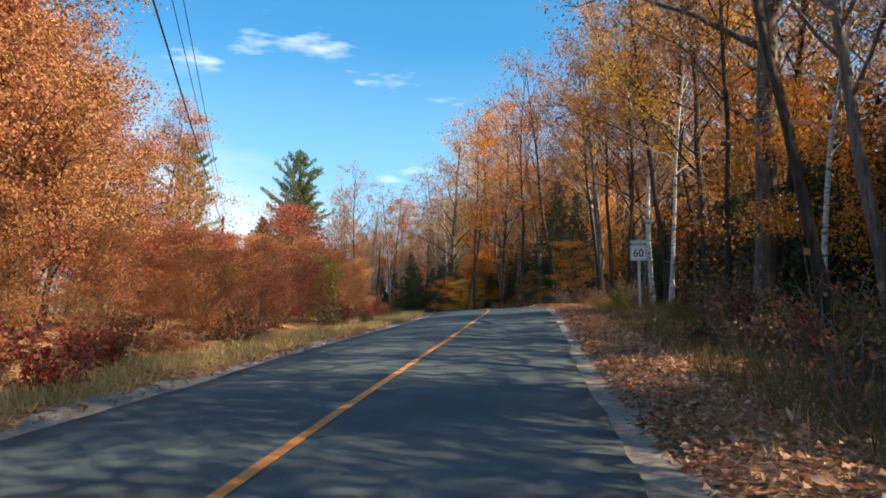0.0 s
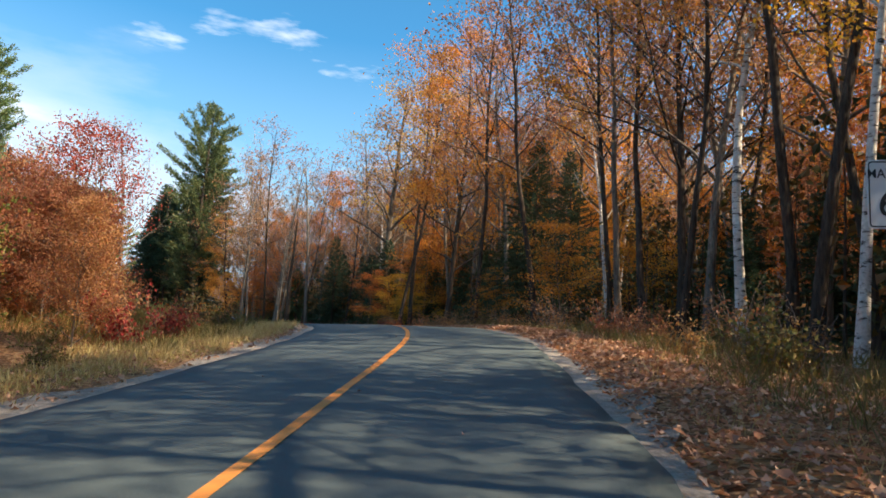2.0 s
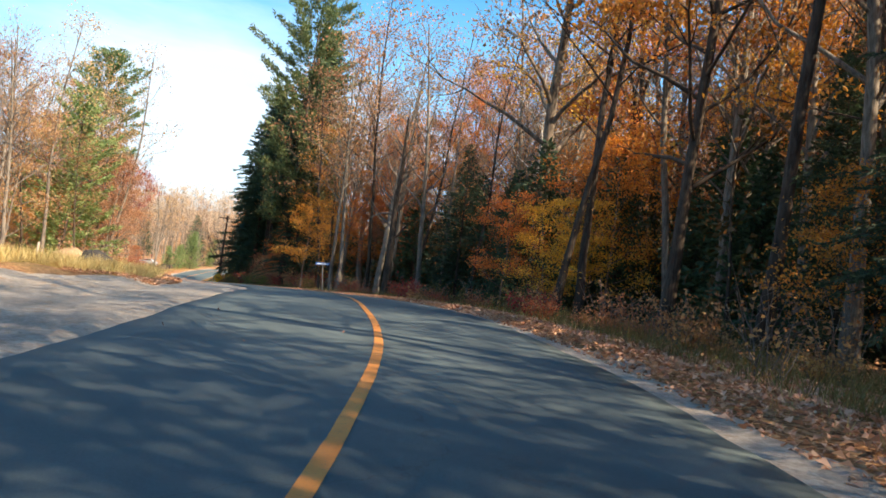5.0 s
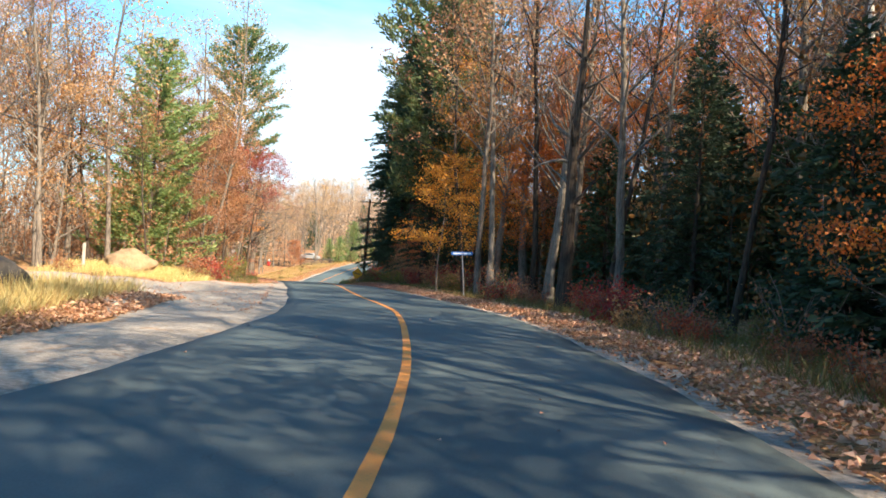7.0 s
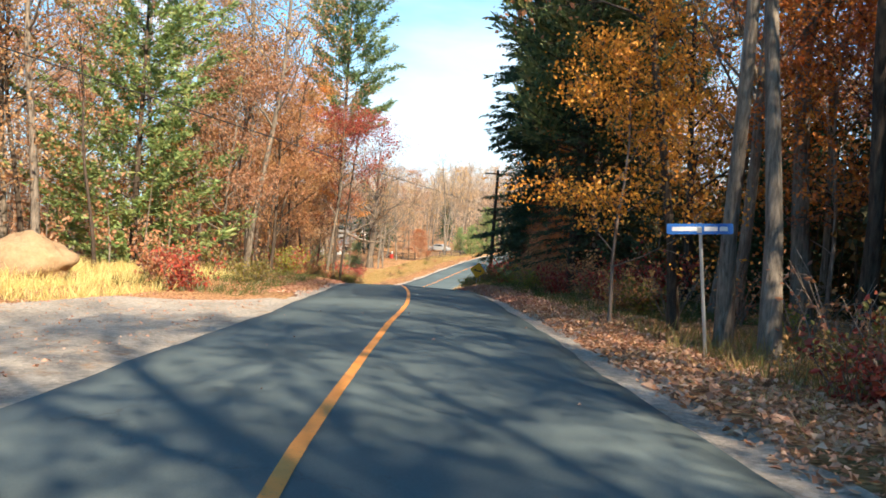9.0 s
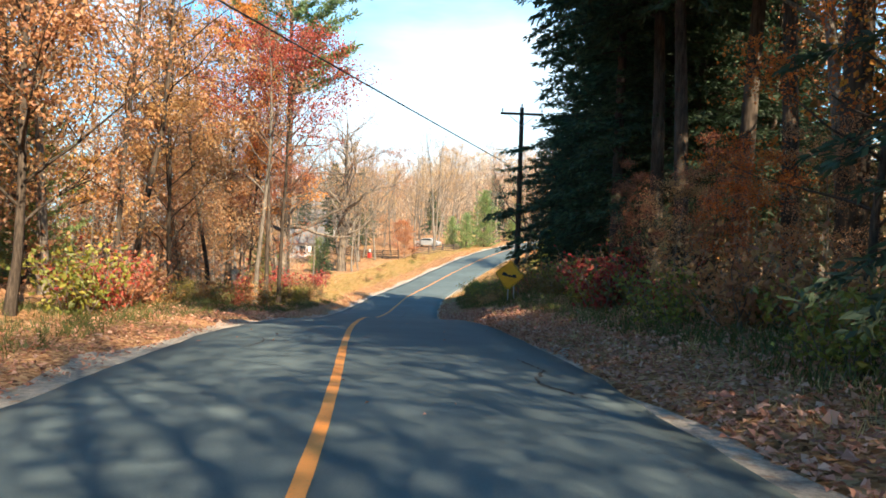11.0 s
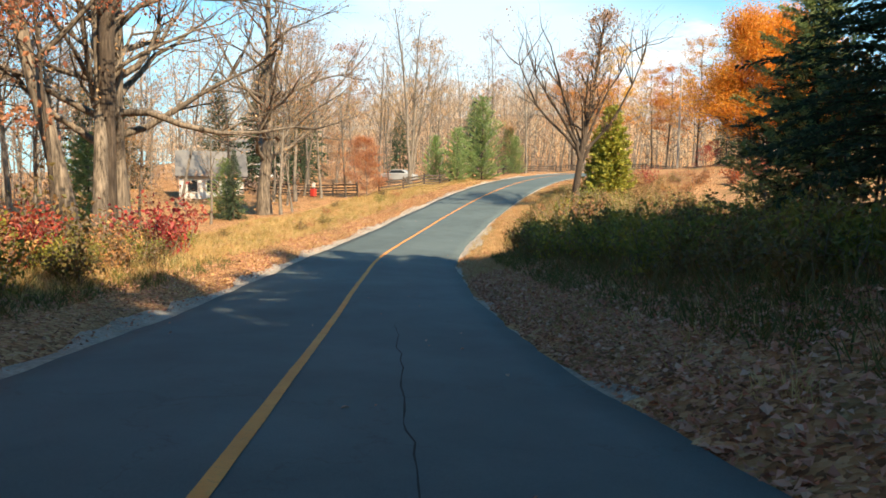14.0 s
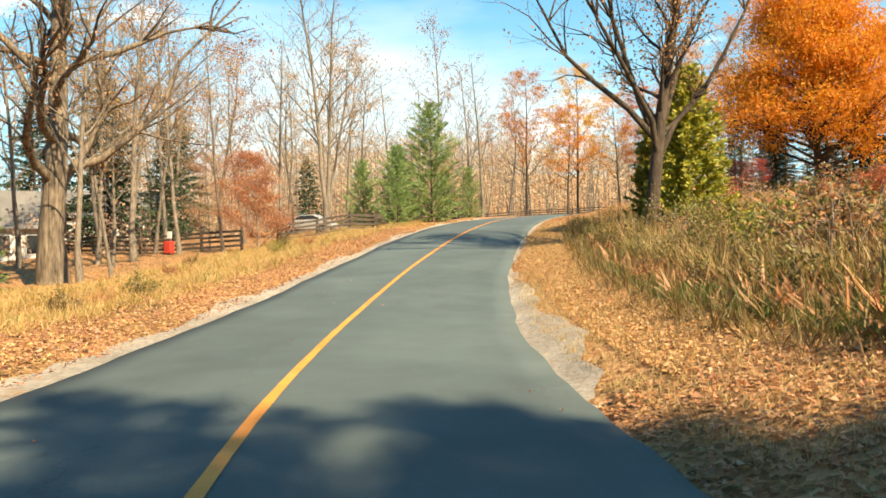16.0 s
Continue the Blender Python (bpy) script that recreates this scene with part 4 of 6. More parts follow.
def stand(s0, s1, l0, l1, gap, mix, size=(0.8, 1.15)):
    """Plants a stretch of roadside, jittered, between two offsets; mix: form and weight."""
    keys, weights = zip(*mix)
    s = s0
    while s < s1:
        l = pr.uniform(l0, l1)
        x, y = abreast(s + pr.uniform(-gap / 2, gap / 2), l)
        key, scale, turn, tip, wide = pr.choices(keys, weights)[0], pr.uniform(*size), pr.uniform(0, 360), pr.uniform(-2.5, 2.5), pr.uniform(0.9, 1.1)
        if any(math.hypot(x - a, y - b) < 0.8 for a, b in OPEN) or (key in CROWNS and any(math.hypot(x - a, y - b) < 3.6 for a, b in GLADES)):
            key = "bare"
        if all(math.hypot(x - a, y - b) > c for a, b, c in ROOM + ([] if key.startswith("bush") else CUT)):
            plant(key, float(x), float(y), scale, turn, tip, wide)
        s += gap * pr.uniform(0.7, 1.3)


def thicket(s0, s1, l0, l1, gap, mix, size, label):
    """Shrubs that grow into one another: one mesh of stems and one of leaves for each kind, under one thing."""
    keys, weights = zip(*mix)
    heap = {}
    s = s0
    while s < s1:
        x, y = (float(v) for v in abreast(s, pr.uniform(l0, l1)))
        key, k, a = pr.choices(keys, weights)[0], pr.uniform(*size), pr.uniform(0, 6.283)
        s += gap * pr.uniform(0.7, 1.3)
        if any(math.hypot(x - p, y - q) < c for p, q, c in ROOM):
            continue
        turn = np.array(((math.cos(a), -math.sin(a), 0), (math.sin(a), math.cos(a), 0), (0, 0, 1)))
        for mesh in FORMS[key][:2]:
            v = np.empty(len(mesh.vertices) * 3)
            mesh.vertices.foreach_get("co", v)
            heap.setdefault(mesh.name, []).append((mesh, v.reshape(-1, 3) @ turn.T * k + (x, y, float(ground_z(x, y)[0]) - 0.05)))
    ob = tagged(thing("thicket", Matrix(), label, "bushes"), kind="stuff")
    for rows in heap.values():
        mesh = rows[0][0]
        loops = np.empty(len(mesh.loops), int)
        mesh.loops.foreach_get("vertex_index", loops)
        size_of = len(loops) // len(mesh.polygons)
        faces = loops.reshape(-1, size_of)
        step = len(mesh.vertices)
        part("foliage" if "leaves" in mesh.name else "branchwork",
             mesh_from("thicket", np.vstack([v for _, v in rows]), np.vstack([faces + i * step for i in range(len(rows))]), mesh.materials[0]), ob)


# single trees that stand out: form, x, y, size, turn, lean
SINGLE = [
    # right of the first straight
    ("big_trunk", 14.7, 29.4, 1.1, 30, 3), ("thin_b", 15.7, 30.6, 1.2, 200, -2), ("birch", 13.3, 22.8, 0.62, 20, 1), ("birch", 15.3, 47.9, 1.25, 80, -3), ("birch", 14.6, 41.1, 0.95, 10, -1),
    ("thin_b", 15.0, 43.6, 1.2, 140, -3), ("maple_b", 15.9, 39.4, 1.0, 60, 2), ("thin_a", 13.9, 56.2, 0.95, 100, 0), ("maple_b", 15.5, 53.9, 0.95, 300, 3), ("thin_b", 14.2, 53.8, 1.15, 250, 2), ("brown_maple", 15.6, 67.6, 1.25, 30, 0),
    ("birch", 14.7, 61.4, 0.9, 190, 2), ("maple_a", 14.2, 70.4, 0.95, 30, 2), ("bare", 10.7, 78.4, 0.95, 10, 1), ("thin_a", 7.6, 83.0, 1.0, 77, 0),
    # outside of the bend
    ("big_trunk", 1.6, 91.6, 1.1, 45, 0), ("thin_b", -2.7, 95.8, 0.85, 120, 1), ("snag", -9.1, 100.3, 1.15, 0, 2), ("spruce", -4.6, 101.0, 0.64, 0, 0), ("hemlock", 11.8, 69.8, 0.6, 20, 0), ("hemlock", 13.6, 66.0, 0.5, 200, 0), ("thin_b", -8.5, 104.5, 1.1, 210, 1),
    ("thin_a", -14.5, 105.6, 1.05, 0, 1), ("thin_a", -15.6, 106.6, 1.0, 160, -1), ("thin_b", -17.5, 109.0, 0.95, 20, 0), ("orange_sapling", -18.6, 107.8, 0.8, 0, 0), ("bare", -11.6, 108.0, 1.05, 99, 0),
    ("pine", -26.0, 119.4, 1.12, 15, 0), ("hemlock", -24.9, 119.4, 0.72, 200, 0),
    ("orange_sapling", -15.0, 112.4, 1.0, 140, 0), ("maple_c", -12.6, 112.4, 0.75, 200, 0), ("brown_maple", -10.0, 110.4, 0.75, 20, 0),
    ("maple_c", -6.5, 107.5, 0.8, 70, 0), ("maple_a", -15.5, 121.0, 0.85, 10, 0), ("maple_a", -11.0, 120.0, 0.9, 220, 0),
    ("orange_sapling", 0.6, 87.2, 0.62, 10, 0), ("gold_sapling", 2.4, 86.2, 0.66, 100, 0), ("gold_sapling", 4.4, 84.0, 0.62, 190, 0),
    ("thin_b", 20.5, 44.5, 1.0, 10, 0), ("brown_maple", -18.5, 114.6, 1.0, 130, 0), ("brown_maple", -15.8, 116.4, 1.0, 40, 0), ("maple_a", -13.6, 114.0, 0.8, 310, 0), ("red_tall", -60.0, 137.4, 1.1, 200, 0),
    ("beech", -33.4, 129.2, 0.36, 20, 0), ("maple_c", -32.0, 127.6, 0.27, 80, 0), ("maple_c", -35.2, 131.2, 0.26, 140, 0), ("orange_sapling", -30.6, 126.3, 0.4, 200, 0), ("beech", -29.0, 124.6, 0.34, 260, 0),
    # hemlocks by the pole
    ("hemlock_high", -37.6, 134.6, 1.05, 40, 0), ("hemlock_high", -34.0, 131.4, 1.05, 160, 0), ("hemlock_high", -30.4, 128.4, 0.95, 80, 0), ("hemlock_high", -32.2, 130.6, 1.1, 310, 0), ("hemlock_high", -35.6, 133.4, 1.1, 200, 0),
    ("hemlock", -39.5, 139.5, 0.8, 130, 0), ("hemlock", -36.5, 136.5, 0.9, 70, 0), ("hemlock", -43.0, 146.5, 0.72, 190, 0), ("brown_maple", -29.0, 127.0, 0.95, 280, 0), ("hemlock_high", -28.8, 125.6, 1.3, 15, 0), ("hemlock_high", -26.4, 124.0, 1.25, 250, 0),
    # left of the first straight
    ("pine", -22.0, 69.0, 0.6, 0, 0), ("red_tree", -8.5, 56.4, 0.95, 20, 0), ("olive_shrub", -2.1, 39.4, 0.8, 0, 0), ("olive_shrub", -3.3, 41.9, 0.65, 90, 0), ("bare", -9.6, 63.4, 0.5, 0, 1), ("thin_a", -11.7, 62.9, 0.45, 140, -1), ("young_pine", -13.7, 69.4, 0.85, 0, 0),
    ("young_pine", -16.2, 71.9, 0.8, 80, 0), ("thin_b", -11.7, 65.9, 0.55, 30, 0),
    # behind the side road
    ("bare", -37.6, 97.9, 0.85, 30, 1), ("thin_a", -38.9, 103.1, 1.0, 90, 7), ("young_pine", -41.5, 108.0, 1.75, 0, 0), ("bare", -43.5, 103.5, 0.95, 50, 0), ("beech", -40.0, 111.5, 1.0, 0, 0),
    ("maple_c", -43.0, 116.5, 0.8, 140, 0), ("thin_b", -36.9, 104.3, 0.55, 60, 0), ("thin_a", -44.5, 98.5, 0.9, 10, 0), ("bare", -47.5, 94.5, 0.9, 170, 0), ("young_pine", -42.0, 90.5, 0.9, 0, 0),
    ("red_tall", -59.8, 136.2, 1.15, 0, 0), ("pine_high", -76.4, 151.2, 1.35, 200, 0),
    # left wood along the descent
    ("thin_a", -50.5, 120.3, 0.95, 40, 0), ("thin_a", -60.2, 135.8, 0.9, 220, 0), ("thin_b", -62.3, 132.5, 0.9, 10, 0), ("big_trunk", -73.7, 148.5, 0.95, 10, 0), ("big_trunk", -75.6, 150.4, 0.9, 280, 1), ("red_tall", -72.6, 147.2, 0.85, 40, 0), ("bush_red", -71.2, 150.0, 1.7, 0, 0), ("bush_red", -73.0, 151.6, 1.5, 90, 0),
    # paddock and far bend
    ("oak", -91.5, 172.5, 1.05, 120, 0), ("young_pine", -92.2, 169.5, 0.5, 0, 0), ("oak", -78.5, 153.0, 1.0, 30, 0), ("bare", -93.5, 193.5, 0.95, 10, 0), ("bare", -94.6, 194.6, 0.9, 100, 3),
    ("sumac", -91.6, 184.6, 0.8, 0, 0), ("spruce", -90.8, 169.0, 0.3, 0, 0), ("spruce", -116.0, 187.5, 0.75, 60, 0), ("spruce", -112.0, 196.0, 0.6, 10, 0), ("young_pine", -88.3, 199.0, 0.95, 20, 0), ("young_pine", -88.9, 195.2, 0.6, 90, 0), ("young_pine", -92.5, 196.5, 0.55, 10, 0), ("bare", -90.9, 213.4, 0.75, 50, 0),
    ("thin_a", -91.5, 205.0, 0.8, 200, 0), ("young_pine", -91.0, 211.0, 0.5, 0, 0), ("bare", -96.0, 180.0, 0.9, 250, 0), ("thin_a", -100.5, 186.0, 0.8, 20, 0),
    ("forked", -69.3, 180.3, 1.0, 15, 0), ("cedar", -68.6, 184.8, 0.95, 0, 0), ("cedar", -70.4, 187.2, 0.7, 120, 0), 
    ("round_maple", -63.6, 215.4, 1.08, 0, 0), ("red_tree", -69.3, 215.3, 0.36, 0, 0), ("hemlock", -49.6, 151.6, 0.58, 30, 0), ("hemlock", -49.0, 160.5, 0.5, 130, 0), ("young_pine", -52.0, 158.4, 0.8, 30, 0), ("hemlock", -47.2, 152.6, 0.48, 210, 0), ("hemlock", -52.2, 158.8, 0.36, 80, 0), ("hemlock", -46.5, 156.0, 0.5, 30, 0), ("hemlock", -43.0, 151.5, 0.9, 200, 0), ("hemlock", -38.0, 142.5, 0.85, 60, 0), ("hemlock", -41.0, 147.5, 0.8, 240, 0), ("thin_b", -34.0, 138.0, 0.9, 150, 0), ("spruce", -63.0, 222.0, 0.55, 0, 0), ("spruce", -67.0, 224.0, 0.5, 50, 0), ("spruce", -59.5, 224.5, 0.6, 80, 0), ("spruce", -56.0, 220.0, 0.55, 200, 0), ("spruce", -53.0, 224.0, 0.6, 120, 0), ("spruce", -70.5, 227.0, 0.5, 10, 0), ("spruce", -50.0, 218.0, 0.6, 300, 0),
    ("maple_a", -82.0, 240.0, 0.8, 0, 0), ("maple_b", -86.0, 246.0, 0.75, 90, 0), ("maple_a", -90.0, 236.0, 0.7, 20, 0),
]
for key, x, y, size, turn, lean in SINGLE:
    ob = plant(key, x, y, size, turn, lean)
    if key == "snag":
        for k in range(8):
            part("broken_limb", stub("broken_limb", 60 + k, 3.5 + 0.8 * k), ob)
    ROOM.append((x, y, 1.6))
# the wire's cut to the pole stays open
CUT = [(-8.1 - 0.578 * k, 87.9 + 0.816 * k, 5.0) for k in range(20, 66, 4)] + [(6.0, 80.0, 2.4), (5.0, 85.0, 2.2), (8.0, 76.6, 1.8), (7.0, 78.0, 1.3), (18.0, 42.0, 1.9), (21.4, 39.0, 2.0)]
ROOM += [(-4.6, 101.0, 3.2), (-3.6, 97.0, 2.6), (11.0, 66.5, 2.4), (12.1, 36.0, 2.2), (10.5, 31.0, 1.6), (11.2, 27.0, 1.5), (-41.3, 133.3, 2.5), (-46.8, 142.6, 1.5), (-15.3, 103.9, 1.5), (-35, 100, 3.5)]

OPENING = [("thin_b", 3), ("brown_maple", 3), ("maple_b", 1), ("bare", 1)]
DEEP = [("maple_d", 4), ("thin_b", 2), ("spruce_low", 4)]
# forest to the right of the road: open stretches let the sun on to the road
SUNNY = ((32, 36), (41, 108))


def wood_right(l0, l1, gap, mix, thin_mix, size, s0=-30, s1=100, low=None):
    cut = [s0] + [v for a in SUNNY for v in a if s0 < v < s1] + [s1]
    for a, b in zip(cut, cut[1:]):
        sunny = any(p <= (a + b) / 2 <= q for p, q in SUNNY)
        stand(a, b, l0, l1, gap * (1.45 if sunny else 1), thin_mix if sunny else mix, low if sunny and low else size)


BARE_MIX = [("thin_b", 4), ("bare", 1), ("birch", 1), ("maple_b", 1)]
wood_right(7.6, 10.5, 5.5, [("thin_b", 4), ("brown_maple", 2), ("bare", 1)], [("thin_b", 3), ("brown_maple", 1), ("maple_b", 1)], (0.95, 1.2), -30, 46)
stand(46, 66, 7.6, 11.0, 4.2, [("thin_b", 3), ("brown_maple", 2), ("maple_b", 2), ("maple_a", 2)], (1.0, 1.2))
stand(66, 82, 7.6, 11.0, 5.0, [("thin_b", 4), ("brown_maple", 2), ("bare", 1)], (1.0, 1.25))
stand(82, 100, 8.0, 11.0, 4.4, [("bare", 1), ("brown_maple", 2), ("thin_b", 2), ("birch", 1)], (0.9, 1.1))
wood_right(8.5, 13, 4.4, [("gold_sapling", 3), ("orange_sapling", 4)], [("gold_sapling", 2), ("orange_sapling", 2)], (0.6, 1.15))
wood_right(11, 16, 4.8, OPENING, BARE_MIX, (0.95, 1.2), -30, 102)
wood_right(16, 19, 5.6, OPENING, BARE_MIX, (1.0, 1.2), -30, 102)
LEAFY = [("maple_a", 4), ("maple_b", 3), ("maple_c", 2), ("brown_maple", 3), ("spruce_low", 1)]
# behind the first trunks the crowns step up with the distance from the road, so that the sun still reaches it
for l0, l1, gap, tall in ((13, 16, 4.4, 0.46), (16, 20, 4.6, 0.62), (20, 25, 4.4, 0.92)):
    stand(-30, 64, l0, l1, gap, LEAFY, (tall * 0.85, tall * 1.1))
TURN = [("maple_a", 3), ("maple_c", 1), ("brown_maple", 5), ("bare", 2)]
for l0, l1, gap, tall, s1 in ((10.5, 13, 4.4, 0.55, 86), (13, 17, 4.4, 0.78, 90), (17, 22, 3.4, 0.98, 96), (22, 28, 3.4, 1.12, 100)):
    stand(64, s1, l0, l1, gap, TURN, (tall * 0.85, tall * 1.08))
stand(90, 112, 11, 22, 3.2, [("bare", 1), ("brown_maple", 3), ("maple_c", 2), ("orange_sapling", 4)], (0.8, 1.1))
stand(-40, 118, 27, 34, 5.0, [("brown_maple", 2), ("thin_a", 2), ("bare", 2)], (0.8, 1.0))
stand(-40, 118, 36, 46, 4.0, [("brown_maple", 3), ("maple_a", 1), ("thin_a", 1)], (0.95, 1.15))
stand(-40, 122, 48, 62, 2.8, DEEP, (1.1, 1.35))
stand(49, 62, 14, 26, 4.0, [("brown_maple", 1), ("thin_b", 2), ("maple_b", 1)], (0.9, 1.05))
stand(40, 66, 8.6, 10.5, 3.2, [("gold_sapling", 2), ("orange_sapling", 2)], (0.45, 0.75))
stand(56, 68, 12, 21, 2.2, [("brown_maple", 2), ("thin_b", 2)], (0.82, 1.0))
stand(36, 46, 8.5, 14, 3.6, [("brown_maple", 1), ("thin_b", 2)], (0.95, 1.15))
# dark young spruce and hemlock under them
stand(-30, 112, 10.5, 14, 2.0, [("spruce_low", 1)], (0.26, 0.44))
stand(-30, 112, 14, 20, 2.0, [("spruce_low", 3), ("hemlock", 1)], (0.4, 0.62))
stand(58, 106, 9.4, 14, 2.0, [("spruce_low", 3), ("spruce", 1)], (0.44, 0.64))
stand(117, 136, 14, 22, 4.5, [("thin_b", 2), ("thin_a", 1), ("brown_maple", 1)], (0.75, 1.0))
stand(116, 128, 9.0, 12.0, 3.4, [("thin_b", 3), ("brown_maple", 2), ("orange_sapling", 2)], (0.9, 1.1))
stand(128, 140, 9.8, 12.0, 3.4, [("hemlock", 2), ("thin_b", 2), ("brown_maple", 1)], (1.0, 1.2))
stand(72, 102, 16, 25, 5.0, [("thin_b", 2), ("bare", 2), ("maple_a", 2), ("brown_maple", 3)], (1.1, 1.35))
for s_at, l_at, key, size in ((96.5, 9.5, "thin_b", 1.3), (100.5, 10.5, "bare", 1.3), (56, 8.6, "thin_b", 1.25), (61, 9.0, "maple_a", 1.15), (66, 8.6, "thin_b", 1.3)):
    x, y = abreast(s_at, l_at)
    plant(key, float(x), float(y), size, s_at * 53 % 360, 0)
for s_at, l_at, size in ((131, 12.2, 0.9), (138.5, 13.4, 1.2), (142.5, 13.2, 1.2), (147, 12.4, 1.05)):
    x, y = abreast(s_at, l_at)
    plant("hemlock", float(x), float(y), size, s_at * 37 % 360, 0)
stand(138, 152, 14, 20, 3.6, [("hemlock", 2), ("thin_b", 1)], (0.8, 1.0))
# extra hemlocks, unseen behind the front row, added to cast shade on the road
for x, y, size in ((-38.5, 148.5, 1.1), (-35.0, 142.5, 1.2), (-40.5, 144.5, 1.2), (-37.0, 139.5, 1.1)):
    plant("hemlock", x, y, size, x * 53 % 360, 0, 1.2)
stand(118, 146, 20, 34, 5.0, [("bare", 3), ("brown_maple", 1)], (0.8, 1.0))
plant("maple_a", -28.1, 122.5, 0.42, 40, 2)
plant("maple_a", -20.2, 117.0, 0.8, 200, 0)
plant("bush_rust", -29.4, 121.6, 1.2, 10)
# left: thick sumac and maple along the first stretch
stand(-40, 6, -10.5, -8.2, 2.2, [("wild_maple", 2), ("sumac", 1)], (0.72, 0.86))
stand(6, 14, -12.6, -10.8, 2.0, [("wild_maple", 1)], (0.72, 0.82))
stand(14, 30, -20.5, -16.5, 2.6, [("wild_maple", 3), ("maple_c", 1)], (0.72, 0.9))
stand(30, 52, -34, -28, 2.8, [("wild_maple", 2), ("maple_c", 1), ("maple_a", 1)], (0.85, 1.05))
stand(-40, 16, -8.4, -6.4, 1.2, [("sumac", 3), ("bush_rust", 2)], (0.42, 0.6))
stand(16, 32, -9.6, -6.6, 1.2, [("sumac", 3), ("bush_rust", 3), ("olive_shrub", 1)], (0.4, 0.6))
stand(14, 34, -13.5, -9.0, 1.8, [("sumac", 3), ("red_tree", 1), ("olive_shrub", 1)], (0.42, 0.58))
stand(33, 50, -15, -9.0, 1.3, [("bush_weed", 3), ("bush_rust", 1), ("bush_bare", 1)], (0.4, 0.7))
stand(-40, 12, -15, -11, 3.0, [("wild_maple", 2), ("maple_c", 2)], (0.8, 1.0))
stand(-40, 2, -28, -13, 5.0, [("maple_c", 2), ("wild_maple", 3)], (0.6, 0.75))
stand(44, 100, -60, -40, 4.5, [("thin_a", 3), ("bare_far", 3), ("spruce_low", 1), ("maple_d", 1)])
# left wood after the side road
stand(117, 150, -11.5, -8.0, 3.2, [("beech", 2), ("thin_a", 3), ("thin_b", 2), ("maple_c", 1)], (0.85, 1.1))
stand(115, 152, -16, -11, 2.8, [("beech", 2), ("thin_a", 3), ("maple_c", 2), ("brown_maple", 2), ("gold_sapling", 2), ("young_pine", 1)], (0.8, 1.1))
stand(100, 116, -20, -13, 3.6, [("thin_a", 2), ("bare", 3), ("thin_b", 2)], (0.8, 1.05))
stand(106, 158, -26, -16, 2.8, [("beech", 2), ("thin_a", 4), ("bare", 3), ("brown_maple", 2), ("maple_c", 1)], (0.9, 1.2))
stand(95, 158, -42, -26, 2.8, [("thin_a", 4), ("bare_far", 5), ("brown_maple", 1)], (1.0, 1.35))
stand(148, 158, -15, -9.5, 1.9, [("maple_c", 2), ("beech", 3), ("maple_a", 1), ("thin_a", 1)], (0.8, 1.1))
# far end: woods behind the paddock and across the bend
stand(166, 250, -30, -16, 3.4, [("bare", 5), ("thin_a", 3), ("brown_maple", 1), ("young_pine", 1)], (0.75, 1.0))
stand(172, 214, -16.5, -12.5, 3.0, [("thin_a", 2), ("bare", 3), ("young_pine", 1), ("beech", 1)], (0.45, 0.7))
stand(160, 258, -48, -30, 3.0, [("bare_far", 4), ("thin_a", 3), ("beech", 1), ("spruce_low", 1)], (0.7, 0.95))
stand(160, 258, -80, -48, 3.6, [("bare_far", 5), ("brown_maple", 1), ("spruce_low", 1)], (0.75, 1.0))
stand(246, 262, -20, 26, 2.4, [("bare_far", 3), ("maple_a", 2), ("maple_b", 2), ("maple_d", 2)], (0.8, 1.0))
stand(212, 262, 28, 60, 4.0, [("bare_far", 3), ("maple_d", 3), ("spruce_low", 1)], (0.7, 0.9))
# bushes along the verges
stand(-20, 96, 5.6, 8.0, 1.6, [("bush_weed", 4), ("bush_rust", 2), ("bush_red", 1)], (0.5, 0.95))
stand(-20, 104, 5.4, 9.0, 1.5, [("bush_bare", 1)], (0.6, 1.2))
stand(-6, 34, 7.6, 10.0, 1.1, [("bush_weed", 3), ("bush_bare", 2), ("bush_rust", 1)], (1.0, 1.6))
thicket(102, 140, 6.0, 9.4, 0.7, [("bush_red", 3), ("bush_rust", 3), ("bush_bare", 2)], (0.8, 1.4), "tangle of dark red and brown bushes under the hemlocks")
stand(60, 100, 5.6, 7.4, 2.2, [("bush_red", 3), ("bush_rust", 1)], (0.6, 1.0))
stand(96, 142, 5.2, 9.0, 1.7, [("bush_weed", 3), ("bush_green", 3), ("bush_red", 1), ("bush_rust", 2)], (0.55, 1.0))
thicket(122, 167, 5.4, 9.0, 0.55, [("bush_green", 3), ("bush_weed", 3)], (0.7, 1.1), "low dark bushes and weeds on the shaded bank")
thicket(140, 190, 6.2, 15, 0.35, [("bush_weed", 7), ("bush_green", 1), ("bush_rust", 2)], (0.5, 0.95), "brown and olive weeds and bushes on the sunny bank")
stand(-20, 42, -7.6, -5.4, 1.8, [("bush_rust", 3), ("bush_weed", 2), ("bush_red", 1)], (0.5, 1.0))
stand(104, 164, -8.8, -5.8, 1.4, [("bush_weed", 2), ("bush_rust", 3), ("bush_red", 2), ("bush_green", 2)], (0.7, 1.3))
stand(146, 160, -9.0, -7.2, 1.5, [("bush_red", 2), ("bush_rust", 2), ("bush_weed", 1)], (1.2, 1.7))
stand(146, 164, -7.4, -5.6, 1.2, [("bush_green", 2), ("bush_weed", 3)], (0.6, 0.95))
stand(166, 200, -10, -6.5, 2.6, [("bush_weed", 3), ("bush_rust", 2), ("bush_green", 1)], (0.4, 0.7))
